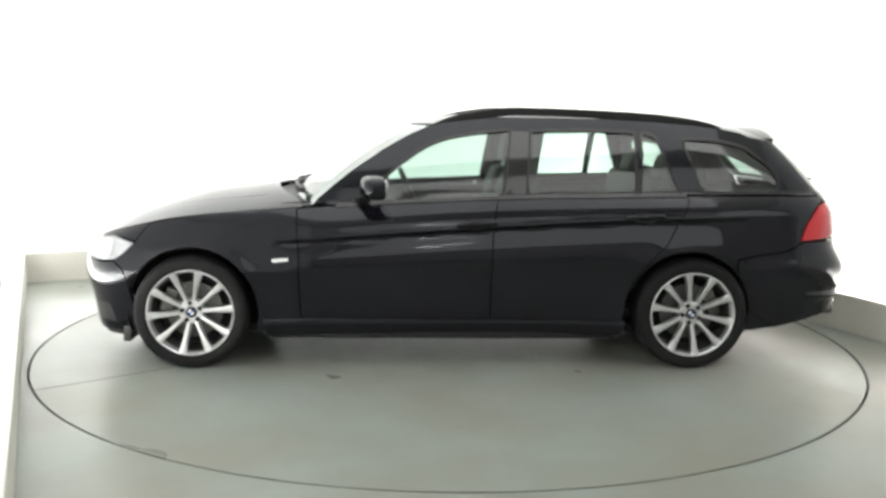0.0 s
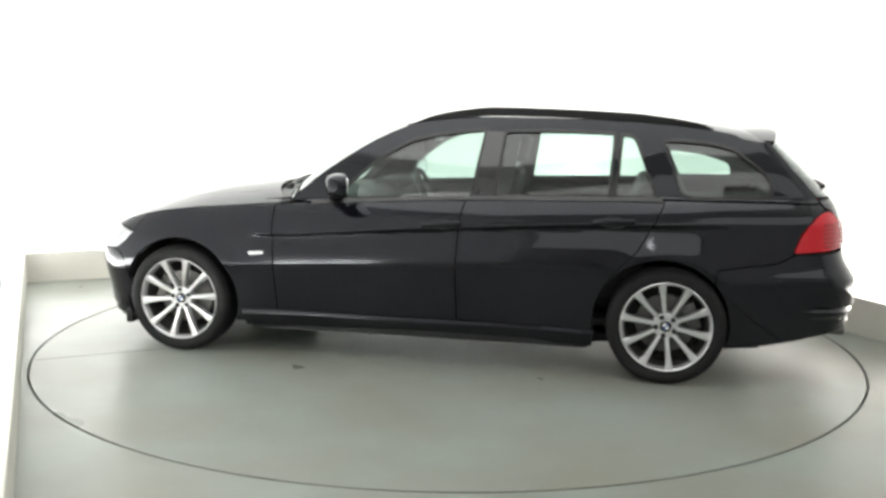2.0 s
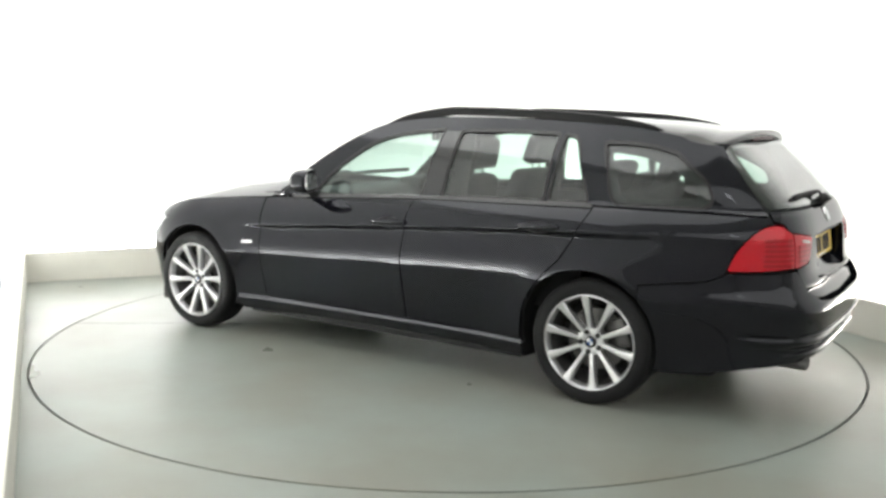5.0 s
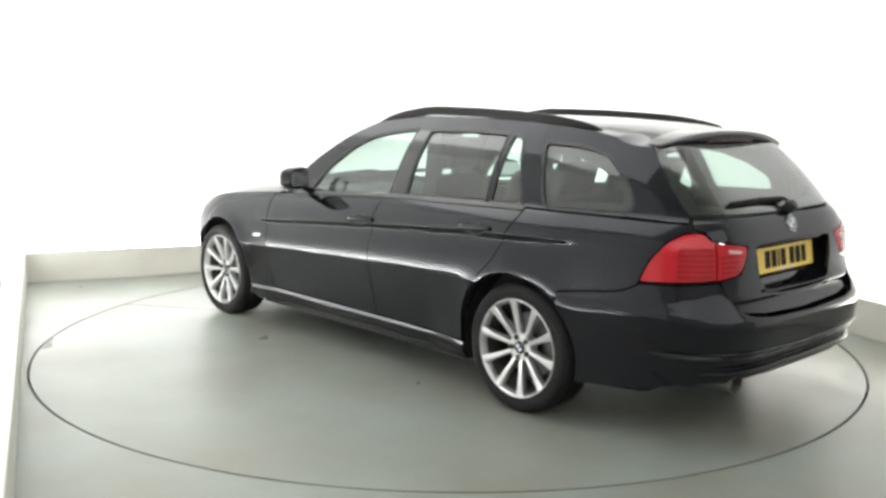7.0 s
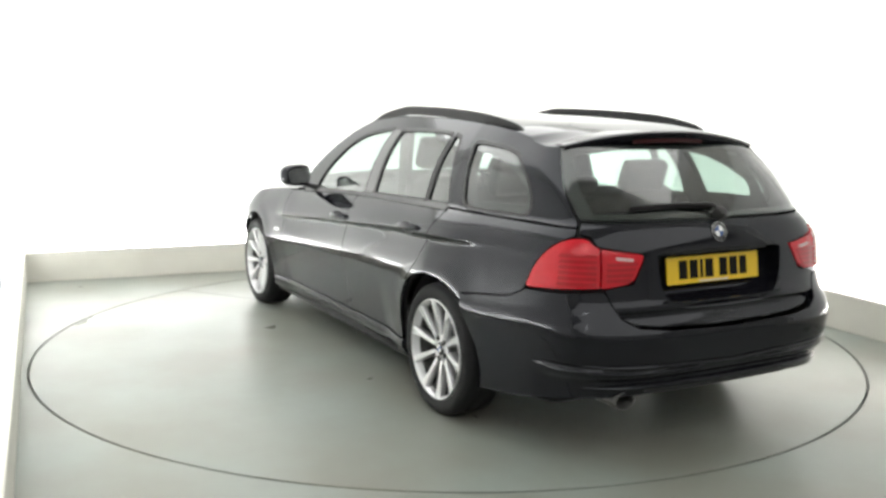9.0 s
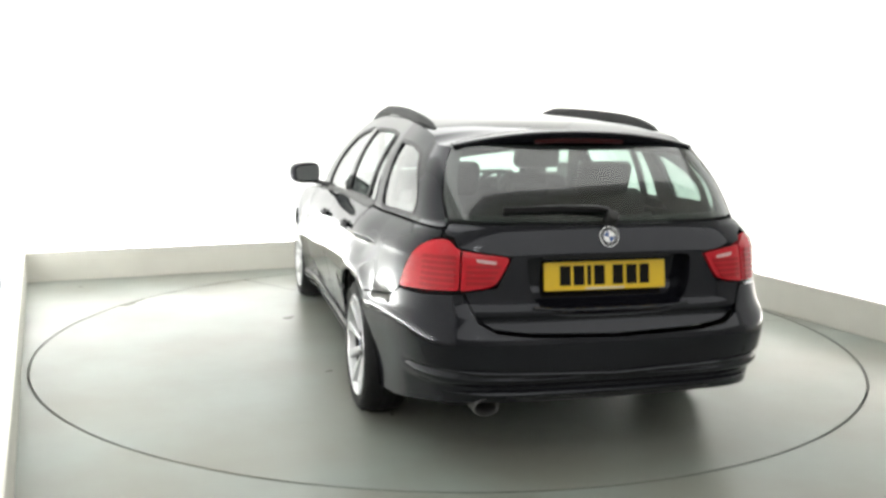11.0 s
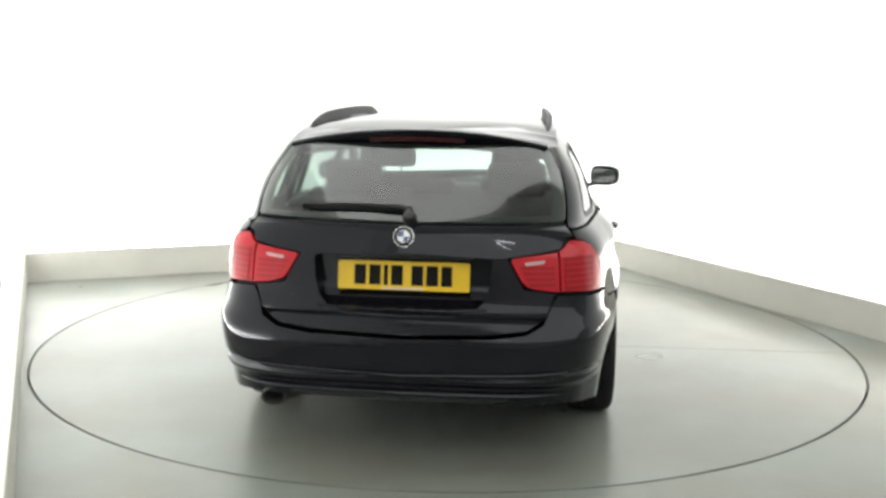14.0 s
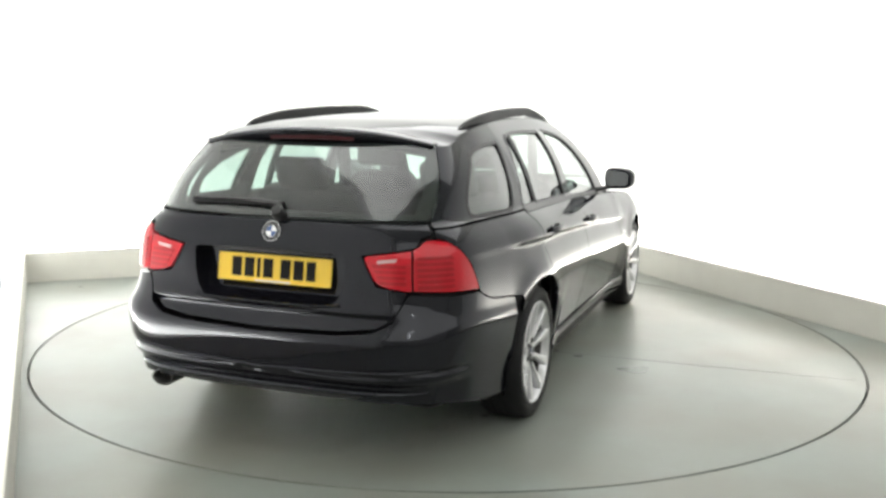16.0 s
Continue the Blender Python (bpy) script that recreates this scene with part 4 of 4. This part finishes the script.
def build_fittings(car):
    # door handles
    for side in (1, -1):
        for x0, z0 in ((-.165, .812), (-1.09, .860)):
            y = half_width(x0, z0)
            h = new("door_handle")
            h.parent = car
            path = [(x0 + d, side * (y + .030 - .022 * abs(d / .105) ** 3), z0 + .003 * (1 - (d / .1) ** 2) - d * .06) for d in [-.105 + .021 * i for i in range(11)]]
            part("grip", sweep(path, circle(.011, 10, .018), scale=[(1, .75 + .25 * math.sin(math.pi * i / 10)) for i in range(11)]), PAINT, h)
            bm = lathe([(0, 0), (.03, .004), (.042, .012), (.046, .016)], "Y", 24)
            bmesh.ops.scale(bm, verts=bm.verts, vec=(1.7, .9, .62))
            bmesh.ops.translate(bm, verts=bm.verts, vec=(x0, y - .008, z0 - .003))
            if side < 0:
                bmesh.ops.scale(bm, verts=bm.verts, vec=(1, -1, 1))
            part("handle_bowl", bm, TRIM, h)
        # side repeater on the front wing
        x0, z0 = .90, .607
        out = rounded([(x0 + .045, z0 - .013), (x0 + .048, z0 + .008), (x0 - .042, z0 + .014), (x0 - .045, z0 - .004)], .01)
        sheet("side_repeater", out, WHITE, car, skin, step=.03, rim=.006, lift=.006, mirror=side < 0, label="small white side repeater lamp")
        # door mirrors
        mir = new("door_mirror")
        mir.parent = car
        tagged(mir, "black folding door mirror with a ribbed foot")
        bm = bmesh.new()
        bmesh.ops.create_uvsphere(bm, u_segments=32, v_segments=20, radius=1)
        for v in bm.verts:
            a, b, c = v.co
            sq = lambda t: math.copysign(abs(t) ** .62, t)
            v.co = Vector((.0 + (.078 * abs(a) ** .9 if a > 0 else -.035 * min(1, abs(a) * 2.2)), .096 * sq(b), .067 * sq(c) * (1 - .12 * b)))
        bmesh.ops.transform(bm, matrix=Matrix.Translation((.385, .922, 1.010)) @ Matrix.Rotation(radians(18), 4, "Z"), verts=bm.verts)
        if side < 0:
            bmesh.ops.scale(bm, verts=bm.verts, vec=(1, -1, 1))
        part("shell", bm, PAINT, mir, angle=60)
        out = rounded([(-.078, -.048), (.078, -.046), (.080, .042), (-.076, .051)], .03, 5)
        bm = prism(out, -.041, -.036, "X")
        bmesh.ops.transform(bm, matrix=Matrix.Translation((.385, .922, 1.010)) @ Matrix.Rotation(radians(18), 4, "Z"), verts=bm.verts)
        if side < 0:
            bmesh.ops.scale(bm, verts=bm.verts, vec=(1, -1, 1))
        part("mirror_glass", bm, MIRROR, mir)
        bm = sweep([(.46, side * .745, .925), (.455, side * .79, .933), (.44, side * .84, .948), (.425, side * .89, .968)], circle(.035, 12, .016), up=(0, 0, 1), scale=[(1.5, 1.2), (1.1, 1), (.9, 1), (.9, 1.1)])
        part("foot", bm, TRIM, mir)
        # roof rails
        rail_z = curve((-1.60, 1.350), (-1.56, 1.370), (-1.5, 1.384), (-1.34, 1.407), (-1.02, 1.430), (-.7, 1.442), (-.39, 1.446), (-.23, 1.430), (-.076, 1.402), (.04, 1.365), (.12, 1.335), (.17, 1.312))
        xs = [.155 - (1.745 * i / 34) for i in range(35)]
        path = [(x, side * (half_width(x, gutter(x)) - .022 - .012 * ease(-1.1, -1.6, x)), rail_z(x) - .016) for x in xs]
        part("roof_rail", sweep(path, [(-.012, -.034), (-.013, .001), (-.009, .012), (0, .0145), (.009, .012), (.013, .001), (.012, -.034)], scale=[(min(1, .4 + i * .2, .4 + (34 - i) * .12), min(1, .3 + i * .2, .3 + (34 - i) * .1)) for i in range(35)]), RAIL, car, "satin black roof rail")
        # mud flap and rubber lip behind the front wheel housing
        part("mud_deflector", box(1.735, 1.775, side * .62, side * .80, .135, .22, bevel=.008), TRIM, car)
    # roof spoiler
    bm = bmesh.new()
    rows = []
    for i in range(33):
        y = -.545 + 1.09 * i / 32
        q = abs(y) / .56
        tip, zt = -1.960 + .055 * q ** 2.3, 1.342 - .064 * q ** 2.2
        top = lambda x: 1.3430 + .095 * (x + 1.80) - .31 * abs(y) ** 2.73
        thick = .064 - .012 * q ** 3
        rise = zt + .002 - top(tip)
        sec = []
        for n in range(10):
            u = n / 9
            x = -1.72 + (tip + .006 + 1.72) * u
            sec.append((x, top(x) - .004 * (1 - u) + (rise + .0) * ease(0, 1, u)))
        sec += [(tip, zt - .003), (tip + .002, zt - .010), (tip + .014, zt - .024), (tip + .036, zt - thick + .006), (tip + .064, zt - thick - .010), (-1.78, top(-1.78) - .07)]
        rows.append([bm.verts.new((a, y, b)) for a, b in sec])
    for p, q in zip(rows, rows[1:]):
        for i in range(len(p)):
            j = (i + 1) % len(p)
            bm.faces.new((p[i], p[j], q[j], q[i]))
    bm.faces.new(rows[0])
    bm.faces.new(rows[-1])
    part("roof_spoiler", bm, PAINT, car, angle=50)
    path = [(-1.938 + .055 * abs(y / .56) ** 2.3, y, 1.306 - .04 * abs(y / .565) ** 2.2) for y in [-.20 + .04 * i for i in range(11)]]
    part("high_brake_lamp", sweep(path, [(-.004, -.011), (.006, -.013), (.006, .010), (-.004, .008)]), DIM_RED, car, "dark red high-level brake lamp strip")
    # rear wiper
    wiper = new("rear_wiper")
    wiper.parent = car
    tagged(wiper, "black rear wiper parked along the window")
    on = lambda y, z, d: Vector(skin(at_y(y, z), z)) + Vector((-.72, 0, .69)) * d
    part("wiper_arm", sweep([on(-.02, .995, .02), on(-.012, 1.022, .028), on(.03, 1.030, .028), on(.15, 1.036, .024), on(.30, 1.038, .020)], circle(.0065, 8, .008), scale=[(1.6, 1.2), (1.5, 1.0), (1.0, .9), (.8, .7), (.5, .5)]), TRIM, wiper)
    part("wiper_blade", sweep([on(y, 1.030 + .004 * (1 - (y - .2) ** 2 / .05), .012) for y in [-.02 + .044 * i for i in range(11)]], [(-.006, -.010), (.006, -.010), (.010, .010), (-.010, .010)]), RUBBER, wiper)
    bm = lathe([(0, .05), (.022, .046), (.028, .03), (.028, 0)], "Y", 20)
    c = on(-.02, .993, .0)
    bmesh.ops.transform(bm, matrix=Matrix.Translation(c) @ Vector((-.75, 0, .66)).to_track_quat("Y", "Z").to_matrix().to_4x4(), verts=bm.verts)
    part("wiper_cap", bm, TRIM, wiper)
    # windscreen wipers and the bonnet's end, seen against the light
    for y0, y1 in ((.50, -.10), (-.02, -.58)):
        wip = new("windscreen_wiper")
        wip.parent = car
        pts = []
        for i in range(9):
            y = y0 + (y1 - y0) * i / 8
            w = y / .68
            z = .955 + .02 * i / 8
            x, yy, zz = screen_skin(z, w)
            pts.append((x + .03, yy, zz + .014))
        part("wiper_blade", sweep(pts, circle(.010, 8, .014)), TRIM, wip)
        bm = lathe([(0, .03), (.02, .026), (.024, 0)], "Z", 16)
        bmesh.ops.translate(bm, verts=bm.verts, vec=(pts[0][0] + .02, pts[0][1], pts[0][2] - .02))
        part("wiper_cap", bm, TRIM, wip)
    # badge on the gate, lock lamp strip
    badge = new("badge")
    badge.parent = car
    m = Matrix.Translation(Vector(skin(-2.7, .935)) + Vector((-.001, 0, 0))) @ Vector((-.955, 0, .29)).to_track_quat("Z", "Y").to_matrix().to_4x4()

    def on_badge(bm):
        bmesh.ops.transform(bm, matrix=m, verts=bm.verts)
        return bm
    part("rim", on_badge(lathe([(0, .003), (.037, .003), (.041, .002), (.042, -.002)], "Z", 40)), GLOSS, badge, "dark enamel rim")
    part("ring", on_badge(lathe([(.0225, .003), (.023, .0055), (.0245, .0055), (.025, .003)], "Z", 36)), CHROME, badge)
    part("outer_ring", on_badge(lathe([(.0385, .002), (.039, .0048), (.041, .0048), (.042, -.002)], "Z", 40)), CHROME, badge)
    for n in range(4):
        a0 = n * math.pi / 2
        pts = [(0, 0)] + [(.0222 * math.cos(a0 + t * math.pi / 16), .0222 * math.sin(a0 + t * math.pi / 16)) for t in range(9)]
        part("quarter", on_badge(prism(pts, .003, .0048, "Z")), BLUE if n % 2 else WHITE, badge)
    # exhaust: one flattened pipe
    bm = lathe([(.036, 0), (.0385, .002), (.0395, .010), (.038, .26), (.033, .26), (.033, .004), (.036, 0)], "Y", 32)
    bmesh.ops.rotate(bm, verts=bm.verts, cent=(0, 0, 0), matrix=Matrix.Rotation(radians(-90), 3, "Z"))
    bmesh.ops.scale(bm, verts=bm.verts, vec=(1, 1.36, .90))
    bmesh.ops.translate(bm, verts=bm.verts, vec=(-2.325, .515, .283))
    part("exhaust_pipe", bm, IRON, car, "flattened steel exhaust pipe")
    # beads along the bumper that catch the light
    for z0, rise, reach, thick in ((.412, .045, .60, .008), (.334, .012, .56, .012)):
        line = []
        for k in range(33):
            s = -2.7 - reach + 2 * reach * k / 32
            z = z0 + rise * abs(s + 2.7)
            p = Vector(skin(s, z))
            d = (p - Vector((-1.5, 0, z))).normalized()
            line.append(p + d * (.004 if z0 > .4 else -.012))
        part("bumper_bead", sweep(line, circle(thick, 8), scale=[(max(.15, min(1, q / 5, (32 - q) / 5)),) * 2 for q in range(33)]), PAINT, car)
    part("silencer", box(-2.12, -1.84, .38, .62, .262, .35, bevel=.04, segments=3), DARK, car)


def build_plate(car):
    plate = new("number_plate")
    plate.parent = car
    tagged(plate, "yellow rear number plate with plain black bars")
    tilt = Matrix.Translation((-2.247, .002, .777)) @ Matrix.Rotation(radians(8), 4, "Y")

    def put(bm):
        bmesh.ops.transform(bm, matrix=tilt, verts=bm.verts)
        return bm
    out = rounded([(-.262, -.057), (.262, -.057), (.262, .057), (-.262, .057)], .008)
    part("plate_face", put(prism(out, -.006, 0, "X")), PLATE, plate)
    y = .196
    for wide in (.046, .046, .016, .046, 0, .046, .046, .042):
        if wide:
            part("bar", put(box(-.0078, -.0058, y - wide, y, -.037, .041)), INK, plate)
        y -= wide + (.013 if wide else .022)
    part("small_bar", put(box(-.0074, -.0058, -.08, .085, -.0535, -.0475)), PALE, plate)


def build_seat(name, x, y, w, back_top, head=True):
    """A bucket seat: cushion, reclined backrest, headrest on two posts."""
    seat = empty(name, "black leather car seat with a separate headrest", "seat", "front seats")
    part("cushion", box(-.26, .26, -w / 2, w / 2, .0, .16, bevel=.05, segments=4, m=Matrix.Translation((x, y, .36)) @ Matrix.Rotation(radians(-8), 4, "Y")), LEATHER, seat)
    part("base", box(-.2, .2, -w / 2 + .05, w / 2 - .05, .30, .40, bevel=.02, m=Matrix.Translation((x, y, 0))), CABIN, seat)
    lean = Matrix.Translation((x - .24, y, .46)) @ Matrix.Rotation(radians(-15), 4, "Y")
    bm = box(-.06, .06, -w / 2, w / 2, .0, back_top, bevel=.055, segments=4)
    for v in bm.verts:
        k = max(0, v.co.z - back_top * .6) / (back_top * .4)
        v.co.y *= 1 - .28 * k * k
        v.co.x += .03 * (abs(v.co.y) / (w / 2)) ** 2 * (1 - k)
    bmesh.ops.transform(bm, matrix=lean, verts=bm.verts)
    part("backrest", bm, LEATHER, seat)
    if head:
        bm = box(-.045, .045, -.14, .14, back_top + .04, back_top + .22, bevel=.04, segments=4)
        for v in bm.verts:
            v.co.y *= 1 - .12 * max(0, v.co.z - back_top - .12) / .1
        bmesh.ops.transform(bm, matrix=lean, verts=bm.verts)
        part("headrest", bm, LEATHER, seat)
        for d in (-.05, .05):
            bm = lathe([(.006, back_top - .03), (.006, back_top + .08)], "Z", 10)
            bmesh.ops.transform(bm, matrix=lean @ Matrix.Translation((0, d, 0)), verts=bm.verts)
            part("headrest_post", bm, CHROME, seat)
    return seat


def build_cabin(car):
    """Seats, dashboard and wheel, seen through the glass; they ride with the car."""
    for y in (.36, -.36):
        seat = build_seat("car_seat", -.03, y, .50, .62)
        seat.parent = car
    bench = new("rear_bench")
    bench.parent = car
    tagged(bench, "black leather rear bench with three headrests")
    part("cushion", box(-1.12, -.66, -.64, .64, .34, .52, bevel=.06, segments=4), LEATHER, bench)
    lean = Matrix.Translation((-1.10, 0, .50)) @ Matrix.Rotation(radians(-20), 4, "Y")
    part("backrest", box(-.07, .07, -.64, .64, 0, .56, bevel=.05, segments=4, m=lean), LEATHER, bench)
    for y in (-.40, .40):
        bm = box(-.04, .04, -.14, .14, .55, .72, bevel=.04, segments=4)
        bmesh.ops.transform(bm, matrix=lean @ Matrix.Translation((0, y, 0)), verts=bm.verts)
        part("headrest", bm, LEATHER, bench)
    bm = box(-.03, .03, -.10, .10, .53, .63, bevel=.025, segments=3)
    bmesh.ops.transform(bm, matrix=lean, verts=bm.verts)
    part("headrest", bm, LEATHER, bench)
    part("load_cover", box(-2.1, -1.28, -.62, .62, .885, .905, bevel=.006), CABIN, car)
    bm = prism(rounded([(.28, .60), (.30, .86), (.40, .935), (.62, .925), (.95, .90), (.95, .6)], .05), -.70, .70, "Y", bevel=.0)
    part("dashboard", bm, CABIN, car)
    part("instrument_hood", box(.33, .50, -.56, -.16, .90, .975, bevel=.03, segments=3), CABIN, car)
    sw = new("steering_wheel")
    sw.parent = car
    m = Matrix.Translation((.18, -.36, .86)) @ Matrix.Rotation(radians(-65), 4, "Y")
    bm = bmesh.new()
    rings = []
    for i in range(36):
        a = 2 * math.pi * i / 36
        c = Vector((math.cos(a), math.sin(a), 0))
        rings.append([bm.verts.new(c * (.18 + .015 * math.cos(t)) + Vector((0, 0, .015 * math.sin(t)))) for t in [2 * math.pi * j / 10 for j in range(10)]])
    for i in range(36):
        p, q = rings[i], rings[(i + 1) % 36]
        for j in range(10):
            bm.faces.new((p[j], p[(j + 1) % 10], q[(j + 1) % 10], q[j]))
    bmesh.ops.transform(bm, matrix=m, verts=bm.verts)
    part("wheel_rim", bm, LEATHER, sw)
    part("wheel_boss", box(-.07, .07, -.075, .075, -.03, .02, bevel=.02, segments=3, m=m), CABIN, sw)
    for a in (0, 90, 180):
        part("wheel_spoke", box(-.017, .017, .06, .172, -.012, .004, bevel=.004, m=m @ Matrix.Rotation(radians(a + 90), 4, "Z")), CABIN, sw)
    part("rear_view_mirror", box(.0, .03, -.12, .12, 1.235, 1.295, bevel=.012, m=Matrix.Translation((.02, 0, 0))), TRIM, car)
    for k in (1, -1):
        part("door_card", box(-1.25, .60, k * .66, k * .70, .42, .90, bevel=.012), CABIN, car)
        part("pillar_lining", prism([(-.40, .90), (-.45, 1.30), (-.56, 1.30), (-.50, .90)], k * .57, k * .60, "Y"), CABIN, car)


# ---- the place ----
build_room()
table = build_turntable()
car = empty("estate_car", "black five-door estate car with tinted glass and silver wheels", "car")
build_body(car)
for (axle, face), phase in zip(WHEELS, (.10, .436)):
    for side in (1, -1):
        build_wheel(car, axle, face, side, phase)
build_fittings(car)
build_plate(car)
build_cabin(car)


def motions():
    """The turntable turns evenly clockwise and carries the car."""
    rows_table, rows_car = [], []
    for k in range(17):
        a = 3.1937 - .1237 * k
        spin = Matrix.Rotation(a, 4, "Z")
        rows_table.append((k, spin))
        rows_car.append((k, spin @ Matrix.Translation((.0536, -.0659, 0))))
    walk(table, rows_table)
    walk(car, rows_car)


motions()
